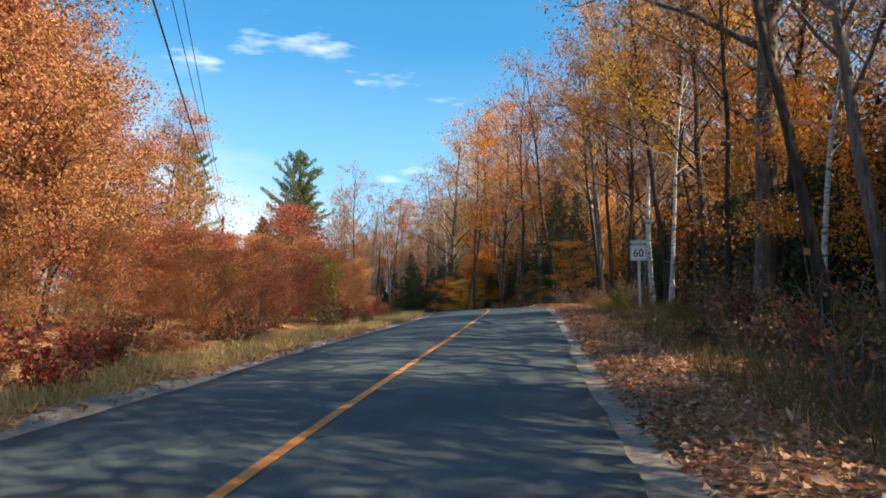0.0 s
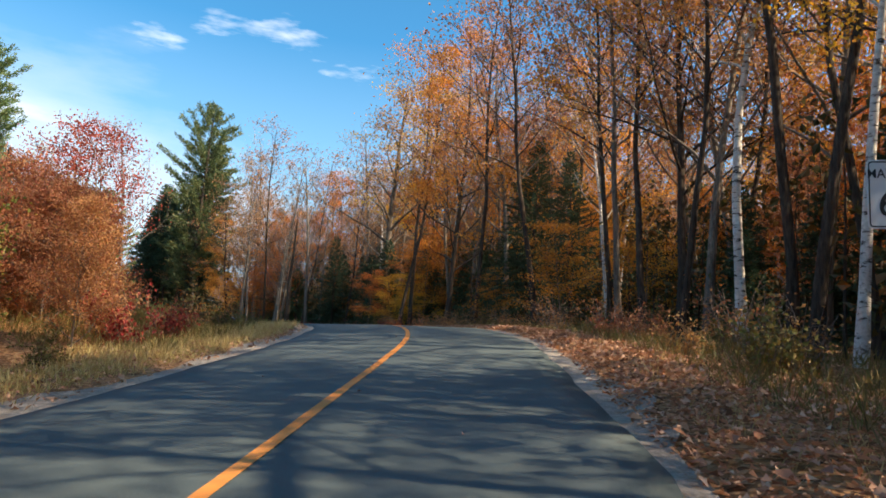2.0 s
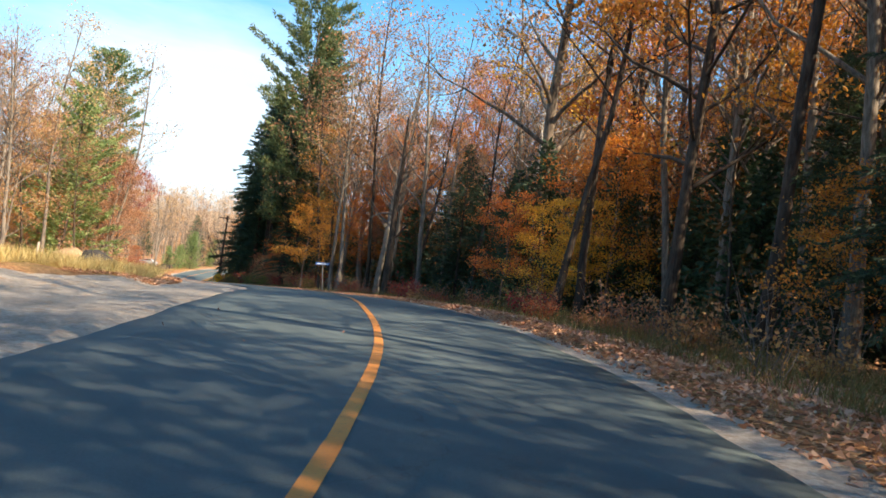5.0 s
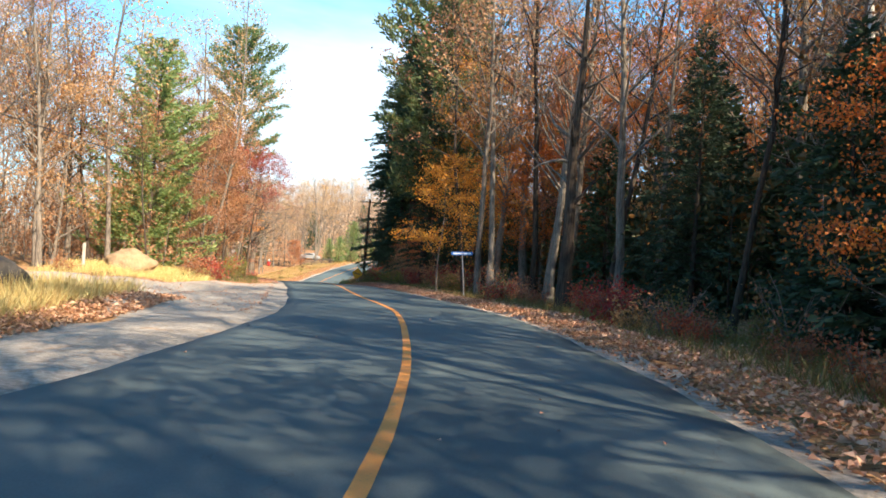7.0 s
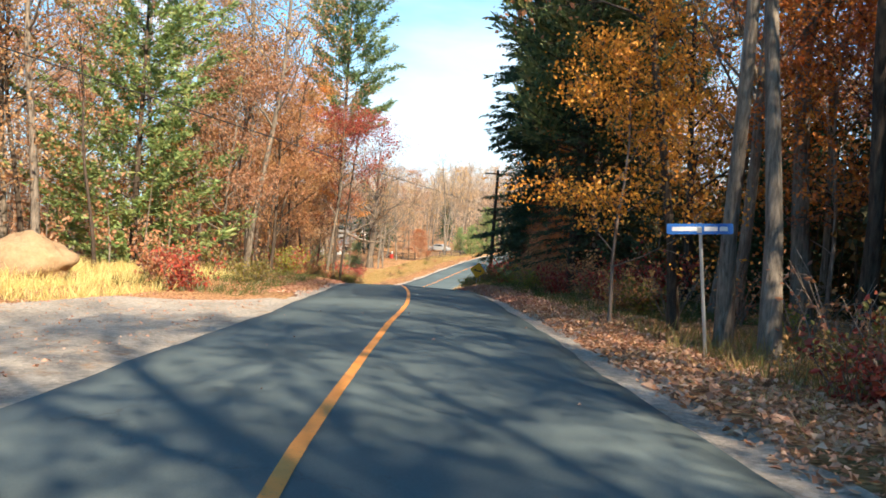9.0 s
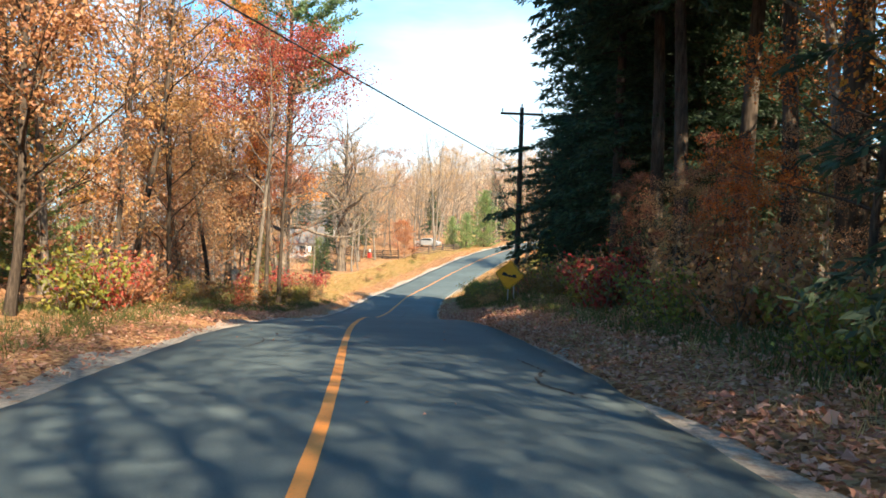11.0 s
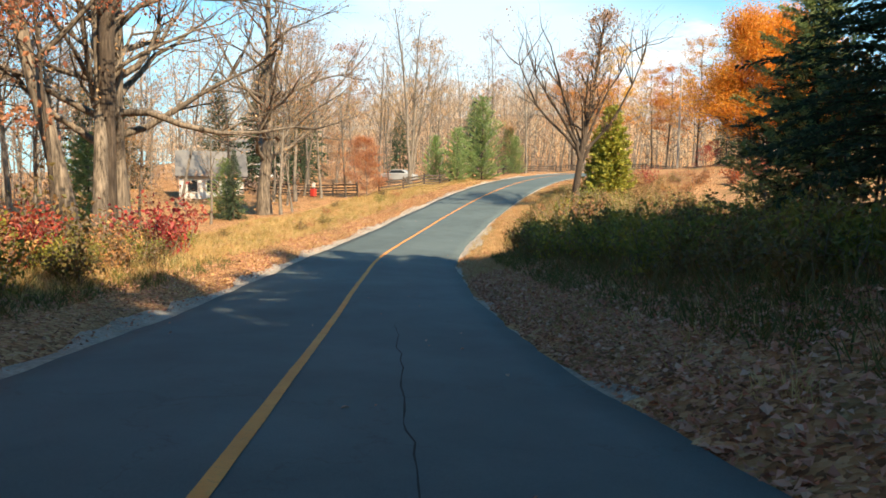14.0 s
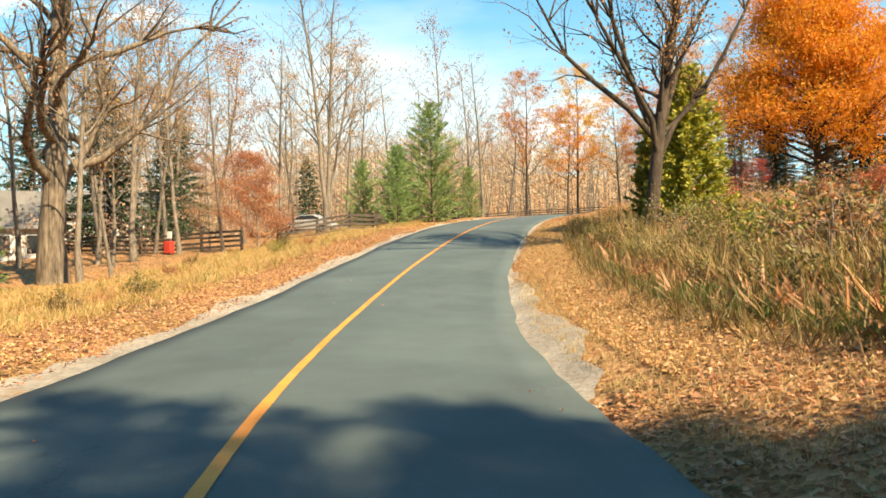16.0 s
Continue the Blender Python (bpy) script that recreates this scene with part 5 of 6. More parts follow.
for k in range(26):
    plant(("bush_rust", "bush_weed", "bush_red", "bush_bare")[k % 4], -68 + 14 * pr.random(), 185.5 + 13 * pr.random(), pr.uniform(0.7, 1.25), k * 47)
plant("red_tree", -67.2, 205.0, 0.3, 40)
for x, y, size in ((-57.5, 220.0, 0.42), (-53.5, 217.5, 0.4), (-66.8, 221.5, 0.4), (-60.5, 223.0, 0.45)):
    plant("hemlock", x, y, size, x * 31 % 360, 0, 1.3)
stand(172, 190, 7.6, 10.5, 1.0, [("bush_rust", 3), ("bush_weed", 3), ("bush_green", 2), ("bush_bare", 2)], (0.75, 1.15))
stand(100, 108, -14, -10, 1.6, [("bush_red", 3), ("bush_rust", 1)], (0.8, 1.1))
stand(20, 36, -10.0, -7.4, 1.1, [("sumac", 3), ("bush_rust", 1)], (0.4, 0.58))
stand(18, 36, -14.5, -10.2, 1.4, [("sumac", 1)], (0.5, 0.7))
for x, y, size in ((-3.2, 17.6, 0.46), (-4.6, 20.4, 0.52), (-6.2, 23.0, 0.58), (-3.4, 22.4, 0.44), (-7.2, 18.8, 0.6), (-8.6, 24.2, 0.62), (-9.4, 20.6, 0.66), (-3.0, 15.0, 0.48)):
    plant("sumac", x, y, size, x * 71 % 360)


# ---- stuff: far woods, too many to count, in simple whole trees
def far_woods(name, places, seed, high, leaf_mat, leaves, label, leaf=0.42, low=0.15, bark_mat=None, limbs=9):
    r = np.random.default_rng(seed)
    t, at = Tubes(), []
    z = ground_z(places[:, 0], places[:, 1])
    for (x, y), h0 in zip(places, z):
        h = high * r.uniform(0.65, 1.15)
        trunk = bend(r, (x, y, h0 - 0.2), (0, 0, 1), h, 4, 0, 0.05)
        t.add(trunk, h * 0.009 * np.array((1, 0.75, 0.45, 0.1)), 4)
        for k in range(limbs):
            u = low + (0.95 - low) * r.random()
            i = min(int(u * 3), 2)
            p = trunk[i] + (trunk[i + 1] - trunk[i]) * (u * 3 - i)
            a = r.uniform(0, 6.283)
            w = np.array((math.cos(a), math.sin(a), r.uniform(0.4, 1.3)))
            line = bend(r, p, w / np.linalg.norm(w), h * r.uniform(0.12, 0.26), 3, 0, 0.2)
            t.add(line, h * 0.003 * np.array((1, 0.6, 0.25)), 3)
            at += [line[1], line[2], line[2]]
    at = np.array(at)
    n = leaves * len(places)
    p = at[r.integers(0, len(at), n)] + r.normal(size=(n, 3)) * high * 0.045
    v, f = blades(p, unit(r, n), leaf * r.uniform(0.5, 1.2, n), leaf * 0.7 * r.uniform(0.5, 1.2, n), r)
    ob = tagged(thing(name, Matrix(), label, "woods"), kind="stuff")
    part("trunkwork", t.mesh(name + "_wood", bark_mat or M_GREY), ob)
    part("foliage", mesh_from(name + "_leaves", v, f, leaf_mat), ob)
    return ob


def sown(n, s0, s1, l0, l1, seed):
    r = np.random.default_rng(seed)
    x, y = abreast(r.uniform(s0, s1, n), r.uniform(l0, l1, n))
    return np.stack([x, y], 1)


r = np.random.default_rng(81)
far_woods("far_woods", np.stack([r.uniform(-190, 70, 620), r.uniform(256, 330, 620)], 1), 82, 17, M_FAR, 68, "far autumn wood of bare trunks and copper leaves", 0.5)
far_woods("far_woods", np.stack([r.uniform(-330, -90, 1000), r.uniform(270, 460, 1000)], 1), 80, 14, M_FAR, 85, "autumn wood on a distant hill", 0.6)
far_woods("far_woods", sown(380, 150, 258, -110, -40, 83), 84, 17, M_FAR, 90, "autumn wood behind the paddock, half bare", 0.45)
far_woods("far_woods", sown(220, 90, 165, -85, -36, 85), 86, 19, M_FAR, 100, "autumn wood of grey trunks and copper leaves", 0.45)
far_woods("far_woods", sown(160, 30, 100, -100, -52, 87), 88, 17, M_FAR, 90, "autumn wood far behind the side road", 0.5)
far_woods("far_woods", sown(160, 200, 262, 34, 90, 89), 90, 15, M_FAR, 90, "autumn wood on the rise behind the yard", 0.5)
far_woods("far_woods", sown(420, 62, 128, 30, 78, 101), 102, 21, M_RUST, 170, "half-bare autumn wood behind the outside of the bend", 0.4, 0.1)
far_woods("far_woods", sown(330, -34, 62, 46, 84, 103), 104, 20, M_RUST, 150, "half-bare autumn wood deep to the right of the road", 0.42, 0.1)
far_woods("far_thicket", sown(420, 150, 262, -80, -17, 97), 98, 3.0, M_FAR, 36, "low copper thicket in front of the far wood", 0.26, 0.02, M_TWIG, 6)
# the next two fill the wood's depth with leaves coloured dark for shade
far_woods("forest_understory", sown(1000, -40, 122, 10.5, 42, 91), 92, 7, M_SHADE, 120, "young growth filling the forest under the trees, tinted dark as shade", 0.36, 0.02, M_BARK, 8)
far_woods("forest_understory", sown(240, 98, 160, 10.5, 30, 93), 94, 5.5, M_SHADE, 110, "young growth under the hemlocks, tinted dark as shade", 0.3, 0.02, M_BARK, 8)
far_woods("forest_understory", sown(200, 106, 158, -32, -9.5, 95), 96, 4.5, M_BEECH, 100, "copper-leaved young growth under the left wood", 0.22, 0.02, M_GREY, 8)

# ---- stuff: fallen leaves, grass and weeds along the verges
def scatter(n, s0, s1, l_of, seed):
    r = np.random.default_rng(seed)
    s, l = r.uniform(s0, s1, n), l_of(r, n)
    x, y = abreast(s, l)
    z = np.maximum(ground_z(x, y) + 0.03, np.where(np.abs(l) < 3.3, road_z(s, l) + 0.004, -99))
    return r, np.stack([x, y, z], 1), s, l


def litter(name, n, s0, s1, l_of, seed, label, size=0.13, mat=None):
    r, p, s, l = scatter(n, s0, s1, l_of, seed)
    p[:, 2] += r.uniform(0.03, 0.085, n) if size > 0.06 else 0.01
    way = r.normal(size=(n, 3)) * (1, 1, 0.28)
    k = np.exp(r.normal(size=n) * 0.25)
    v, f = blades(p, way, size * k, size * 0.85 * k, r, 0.12)
    # turn the flanks level with the ground, a little curled
    q = v.reshape(-1, 4, 3)
    w = way / np.linalg.norm(way, axis=1)[:, None]
    side = np.stack([-w[:, 1], w[:, 0], r.normal(size=n) * 0.35], 1)
    mid = p + w * (size * k * 0.45)[:, None]
    half = (size * 0.42 * k)[:, None]
    q[:, 1], q[:, 3] = mid + side * half + (0, 0, 0.3 * size), mid - side * half + (0, 0, 0.3 * size)
    q[:, :, 2] = np.maximum(q[:, :, 2], p[:, None, 2] - 0.005)
    return tagged(new(name, mesh_from(name, q.reshape(-1, 3), f, mat or M_LITTER)), label, "leaves", kind="stuff")


def tufts(name, n, s0, s1, l_of, seed, mat, high, label, wide=0.02, per=7, category="grass", lean=0.42):
    r, p, s, l = scatter(n, s0, s1, l_of, seed)
    p = np.repeat(p, per, 0) + r.normal(size=(n * per, 3)) * (0.07, 0.07, 0)
    k = len(p)
    way = r.normal(size=(k, 3)) * (lean, lean, 0.1) + (0, 0, 1) + np.repeat(r.normal(size=(n, 3)) * (0.2, 0.2, 0), per, 0)
    h = high * r.uniform(0.45, 1.15, k) * np.repeat(r.uniform(0.6, 1.2, n), per)
    v, f = blades(p - (0, 0, 0.03), way, h, wide * r.uniform(0.6, 1.4, k), r, 0.0)
    return tagged(new(name, mesh_from(name, v, f, mat)), label, category, kind="stuff")


band = lambda a, b, power=1.0: (lambda r, n: a + (b - a) * r.uniform(0, 1, n) ** power)
litter("leaf_litter", 60000, -12, 104, band(3.3, 6.6, 1.2), 51, "drift of curled brown maple leaves along the gravel edge", 0.082)
litter("leaf_litter", 30000, 104, 162, band(3.4, 6.4, 1.3), 58, "drift of curled brown maple leaves along the shaded bank", 0.075)
tufts("dry_grass", 9000, 150, 205, band(3.7, 6.6), 59, M_STRAW, 0.16, "short dry grass among the leaves of the verge", 0.007)
litter("leaf_litter", 5000, -12, 44, band(-3.3, -6.0, 1.4), 52, "brown fallen leaves scattered on the verge", 0.075)
litter("leaf_litter", 18000, 104, 205, band(-3.3, -6.4, 1.2), 56, "orange-brown fallen leaves along the left verge", 0.065)
litter("leaf_litter", 10000, 158, 171, band(3.4, 7.5, 1.2), 153, "orange-brown fallen leaves on the sunny verge", 0.056, M_DRYLEAF)
litter("leaf_litter", 9000, 171, 184, band(4.3, 7.5, 1.2), 154, "orange-brown fallen leaves behind a pale gravel patch", 0.056, M_DRYLEAF)
litter("leaf_litter", 22000, 184, 212, band(3.3, 7.5, 1.2), 53, "orange-brown fallen leaves on the sunny verge", 0.056, M_DRYLEAF)
litter("leaf_litter", 7000, 65, 84, band(-6.0, -8.8, 1.3), 57, "orange leaves drifted against the tall grass", 0.09)
litter("leaf_litter", 9000, 78, 101, band(-3.6, -11.0), 156, "thin scatter of pinkish leaves over the gravel", 0.06)
litter("leaf_litter", 14000, -10, 130, band(6.0, 14.0), 54, "fallen leaves over the forest floor", 0.08)
litter("leaf_litter", 160, -5, 205, band(-3.0, 3.0), 55, "single fallen leaves lying on the asphalt", 0.05)
tufts("dry_grass", 2600, -12, 150, band(3.9, 6.5), 61, M_STRAW, 0.26, "thin dry grass among fallen leaves", 0.012)
tufts("dry_grass", 5000, -12, 45, band(-3.7, -6.2), 62, M_STRAW, 0.3, "dry tan grass along the verge", 0.012)
tufts("dry_grass", 6500, 152, 215, band(-5.2, -12), 63, M_STRAW, 0.36, "tall dry grass of tan and gold on the bank", 0.012, lean=0.6)
tufts("dry_grass", 5000, 152, 215, band(-5.4, -12), 76, M_BEECH, 0.42, "rust-brown dry stalks in the grass of the bank", 0.014, lean=0.6)
tufts("weeds", 2400, 152, 215, band(-5.4, -12), 77, M_OLIVE, 0.34, "olive weeds in the grass of the bank", 0.018, 8, "weeds", 0.6)
litter("leaf_litter", 16000, 156, 212, band(-3.4, -6.4, 1.1), 155, "orange-brown fallen leaves along the sunny left verge", 0.056, M_DRYLEAF)
tufts("dry_grass", 10000, 145, 212, band(6.6, 16), 64, M_STRAW, 0.38, "tall dry grass and weeds of a sunny bank", 0.014, lean=0.6)
tufts("dry_grass", 3500, 145, 212, band(6.8, 16), 78, M_BEECH, 0.7, "rust-brown stalks in the tall grass of the bank", 0.016, lean=0.6)
tufts("dry_grass", 1600, 54, 66, band(-9.8, -18), 65, M_STRAW, 0.6, "clump of tall pale grass beside the gravel", 0.014)
tufts("dry_grass", 6000, 66, 84, band(-7.0, -17), 75, M_STRAW, 0.7, "clump of tall pale grass beside the gravel", 0.014)
tufts("dry_grass", 2200, 98, 112, band(-7, -15), 66, M_STRAW, 0.5, "tall pale grass round the boulder", 0.014)
tufts("weeds", 5600, -15, 98, band(4.9, 9), 67, M_WEED, 0.5, "withered brown ferns and weeds under the trees", 0.014, 8, "weeds")
tufts("weeds", 10000, 100, 168, band(4.7, 10), 68, M_FERN, 0.3, "green and brown weeds on the shaded bank", 0.016, 10, "weeds")
tufts("weeds", 3000, 103, 165, band(-4.6, -9), 69, M_FERN, 0.3, "green and brown weeds under the left bank", 0.016, 10, "weeds")
tufts("weeds", 2000, 28, 46, band(-5.0, -15), 70, M_WEED, 0.5, "brown withered weeds beside the gravel", 0.016, 9, "weeds")
tufts("weeds", 6000, 146, 205, band(5.4, 14), 71, M_WEED, 0.65, "brown goldenrod stalks standing in the grass", 0.016, 7, "weeds")

tufts("green_grass", 2600, 164, 196, band(6.0, 7.6), 72, M_GREEN, 0.34, "lush green grass at the foot of the tall weeds", 0.014, 9)
tufts("dry_grass", 5000, 164, 192, band(7.2, 12), 73, M_STRAW, 0.85, "tall rank grass gone to straw on the bank", 0.02, 8, lean=0.6)
tufts("weeds", 2200, 164, 192, band(7.0, 12), 74, M_OLIVE, 0.8, "olive goldenrod stalks among tall dry grass", 0.026, 8, "weeds", 0.6)
tufts("weeds", 2600, 160, 192, band(6.2, 12), 75, M_DRYLEAF, 0.6, "withered tan leaves on broken stalks", 0.05, 5, "weeds", 0.9)


# ---- signs, poles, cables, rocks
def at_ground(x, y, sink=0.0):
    return float(ground_z(x, y)[0]) - sink


def facing(x, y, z, nx, ny):
    """A pose whose +y axis points away from the way (nx, ny) that the face looks."""
    return Matrix.Translation((x, y, z)) @ pose(0, 0, 0, 0, 0, math.degrees(math.atan2(nx, -ny)))


def plate(outline, thick):
    """A flat plate in the xz plane, from its outline, with its face towards -y."""
    bm = bmesh.new()
    front = [bm.verts.new((x, -thick / 2, z)) for x, z in outline]
    backv = [bm.verts.new((x, thick / 2, z)) for x, z in outline]
    bm.faces.new(front)
    bm.faces.new(backv[::-1])
    n = len(outline)
    for i in range(n):
        bm.faces.new((front[(i + 1) % n], front[i], backv[i], backv[(i + 1) % n]))
    bmesh.ops.recalc_face_normals(bm, faces=bm.faces)
    return bm


def rounded(w, h, r, k=5):
    pts = []
    for cx, cz, a0 in ((w / 2 - r, h / 2 - r, 0), (-w / 2 + r, h / 2 - r, 90), (-w / 2 + r, -h / 2 + r, 180), (w / 2 - r, -h / 2 + r, 270)):
        for i in range(k):
            a = radians(a0 + 90 * i / (k - 1))
            pts.append((cx + r * math.cos(a), cz + r * math.sin(a)))
    return pts


def ring(outer, inner, y):
    """A flat band between two outlines of as many points."""
    bm = bmesh.new()
    a = [bm.verts.new((x, y, z)) for x, z in outer]
    b = [bm.verts.new((x, y, z)) for x, z in inner]
    for i in range(len(a)):
        j = (i + 1) % len(a)
        bm.faces.new((a[i], a[j], b[j], b[i]))
    bmesh.ops.solidify(bm, geom=bm.faces[:], thickness=0.002)
    return bm


def lettering(text, height, mat, wide=1.0):
    """Flat letters in the xz plane, centred, facing -y."""
    c = bpy.data.curves.new("letters", "FONT")
    c.body, c.size, c.align_x, c.align_y, c.extrude, c.offset = text, height / 0.7, "CENTER", "CENTER", 0.001, 0.012 * height
    ob = bpy.data.objects.new("letters", c)
    me = bpy.data.meshes.new_from_object(ob)
    bpy.data.objects.remove(ob)
    me.transform(Matrix.Rotation(radians(90), 4, "X") @ Matrix.Diagonal((wide, 1, 1, 1)))
    me.materials.clear()
    me.materials.append(mat)
    return me


def channel_post(height, mat_parent, name="post"):
    """A U-section steel sign post with punched flanges."""
    bm = bmesh.new()
    for x, y, w, d in ((0, 0.02, 0.05, 0.006), (-0.028, 0.0, 0.006, 0.045), (0.028, 0.0, 0.006, 0.045), (-0.04, -0.02, 0.024, 0.006), (0.04, -0.02, 0.024, 0.006)):
        box(bm, (w, d, height), Matrix.Translation((x, y, height / 2)))
    return part(name, bm, mat_parent, "", M_STEEL)


def speed_sign():
    x, y, base = 12.1, 36.0, at_ground(12.1, 36.0, 0.3)
    ob = thing("speed_limit_sign", facing(x, y, base, -0.215, -0.976), "white speed sign reading MAXIMUM 60 on a post in the weeds", "road sign")
    mid = -1.4 - base
    channel_post(mid + 0.5, ob)
    bm = plate(rounded(0.67, 0.86, 0.05), 0.004)
    bmesh.ops.translate(bm, verts=bm.verts, vec=(0, -0.05, mid))
    panel = part("sign_panel", bm, ob, "", M_WHITE)
    bm = ring(rounded(0.63, 0.82, 0.04), rounded(0.6, 0.79, 0.03), -0.0545)
    bmesh.ops.translate(bm, verts=bm.verts, vec=(0, 0, mid))
    part("border", bm, panel, "black border line", M_BLACK)
    for text, size, up, wide, name in (("MAXIMUM", 0.115, 0.25, 0.86, "word"), ("60", 0.33, -0.13, 0.92, "number")):
        me = lettering(text, size, M_BLACK, wide)
        me.transform(Matrix.Translation((0, -0.0545, mid + up)))
        part(name, me, panel, f"black lettering {text}")
    for up in (0.33, -0.33):
        bm = rod(bmesh.new(), (0, -0.052, mid + up), (0, -0.06, mid + up), 0.012, 0.009, 8)
        part("bolt", bm, panel, "", M_STEEL)


def bump_sign():
    x, y, base = -41.25, 133.25, at_ground(-41.25, 133.25, 0.3)
    ob = thing("bump_warning_sign", facing(x, y, base, 0.4, -0.92), "weathered yellow diamond sign with a black bump, on two posts", "road sign")
    mid = -3.0 - base
    for dx, lean in ((-0.06, 0.03), (0.2, -0.05)):
        bm = rod(bmesh.new(), (dx, 0.05, 0), (dx + lean, 0.05, mid + 0.25), 0.028, 0.025, 8)
        part("post", bm, ob, "", M_STEEL)
    turn = Matrix.Translation((0, 0, mid)) @ Matrix.Rotation(radians(7), 4, "Y")
    h = 0.54
    k = 0.045
    corner = lambda s: [(s, -k), (s, k), (k, s), (-k, s), (-s, k), (-s, -k), (-k, -s), (k, -s)]
    bm = plate(corner(h), 0.004)
    bmesh.ops.transform(bm, matrix=turn, verts=bm.verts)
    panel = part("sign_panel", bm, ob, "", M_YELLOW)
    bm = ring(corner(h - 0.03), corner(h - 0.05), -0.005)
    bmesh.ops.transform(bm, matrix=turn, verts=bm.verts)
    part("border", bm, panel, "thin black border line", M_BLACK)
    hump = [(-0.29, -0.05), (-0.27, 0.05), (-0.2, 0.09), (-0.12, 0.06), (-0.06, 0.0), (0.02, 0.02), (0.1, 0.0), (0.16, 0.06), (0.24, 0.05), (0.31, -0.07), (0.1, -0.07), (-0.1, -0.06)]
    bm = plate(hump, 0.002)
    bmesh.ops.transform(bm, matrix=turn @ Matrix.Translation((0, -0.006, 0)), verts=bm.verts)
    part("bump_symbol", bm, panel, "black silhouette of a bump", M_BLACK)


def street_sign():
    x, y, base = -15.3, 103.9, at_ground(-15.3, 103.9, 0.2)
    ob = thing("street_name_sign", facing(x, y, base, 0.35, -0.94), "blue street-name blade on a leaning thin post", "road sign")
    top = -0.3 - base
    bm = rod(bmesh.new(), (0.28, 0, 0), (0, 0, top + 0.1), 0.03, 0.028, 10)
    part("post", bm, ob, "", M_STEEL)
    bm = plate(rounded(1.0, 0.17, 0.03), 0.004)
    bmesh.ops.transform(bm, matrix=Matrix.Translation((0, -0.04, top)) @ Matrix.Rotation(radians(-4), 4, "Y"), verts=bm.verts)
    panel = part("sign_panel", bm, ob, "", M_BLUE)
    bm = bmesh.new()
    for a, w in ((-0.2, 0.44), (0.17, 0.2), (0.36, 0.12)):
        box(bm, (w, 0.003, 0.07), Matrix.Translation((0, -0.0445, top)) @ Matrix.Rotation(radians(-4), 4, "Y") @ Matrix.Translation((a, 0, 0)))
    part("lettering_bars", bm, panel, "white bars in place of a name", M_WHITE)
    bm = box(bmesh.new(), (0.08, 0.08, 0.1), Matrix.Translation((0, -0.01, top - 0.02)), 0.01)
    part("bracket", bm, ob, "", M_STEEL)


def utility_pole(x, y, top, arm_way, arm=True, lean=(0, 0)):
    base = at_ground(x, y, 0.3)
    h = top - base
    ob = thing("utility_pole", Matrix.Translation((x, y, base)) @ pose(0, 0, 0, 0, 0, math.degrees(math.atan2(arm_way[1], arm_way[0]))),
               "dark wooden utility pole" + (" with a crossarm at the forest edge" if arm else " among the roadside trees"), "utility pole")
    t = Tubes()
    t.add([(0, 0, 0), (lean[0] * 0.4, lean[1] * 0.4, h * 0.4), (lean[0], lean[1], h)], [0.17, 0.15, 0.11], 12)
    part("pole", t.mesh("pole", M_POLE), ob)
    if arm:
        bm = box(bmesh.new(), (2.3, 0.1, 0.12), Matrix.Translation((lean[0], lean[1] - 0.12, h - 0.35)), 0.012)
        part("crossarm", bm, ob, "", M_POLE)
        for sgn in (-1, 1):
            bm = rod(bmesh.new(), (lean[0] + sgn * 0.75, lean[1] - 0.14, h - 0.4), (lean[0], lean[1] - 0.14, h - 1.0), 0.018, sides=6)
            part("brace", bm, ob, "", M_STEEL)
    for dx in ((-1.05, 0.0, 1.05) if arm else (0.0,)):
        bm = bmesh.new()
        z0 = h - 0.29 if dx else h
        rod(bm, (lean[0] + dx, lean[1] - (0.12 if dx else 0), z0), (lean[0] + dx, lean[1] - (0.12 if dx else 0), z0 + 0.1), 0.02, sides=8)
        rod(bm, (lean[0] + dx, lean[1] - (0.12 if dx else 0), z0 + 0.07), (lean[0] + dx, lean[1] - (0.12 if dx else 0), z0 + 0.2), 0.055, 0.035, 10)
        part("insulator", bm, ob, "", M_STEEL)
    return ob


def cable(a, b, sag, thick, label, n=30):
    a, b = np.array(a, float), np.array(b, float)
    t = np.linspace(0, 1, n)[:, None]
    pts = a + (b - a) * t - np.array((0, 0, 1)) * sag * 4 * t * (1 - t)
    tb = Tubes()
    tb.add(pts, np.full(n, thick), 6)
    tagged(new("overhead_cable", tb.mesh("cable", M_CABLE)), label, "cable")


def boulder(name, x, y, size, seed, mat, label, sink=0.25):
    bm = bmesh.new()
    bmesh.ops.create_icosphere(bm, subdivisions=4, radius=1)
    off = Vector((seed * 7.3, seed * 3.1, seed))
    for v in bm.verts:
        d = v.co.normalized()
        k = 1 + 0.28 * noise.noise(d * 1.3 + off) + 0.12 * noise.noise(d * 3.1 + off) + 0.04 * noise.noise(d * 8 + off)
        v.co = Vector((d.x * size[0], d.y * size[1], d.z * size[2])) * k
    for f in bm.faces:
        f.smooth = True
    me = bpy.data.meshes.new(name)
    bm.to_mesh(me)
    bm.free()
    me.materials.append(mat)
    ob = new(name, me)
    ob.matrix_world = pose(x, y, at_ground(x, y) + size[2] * (1 - 2 * sink), 0, 0, seed * 40)
    tagged(ob, label, "boulder")


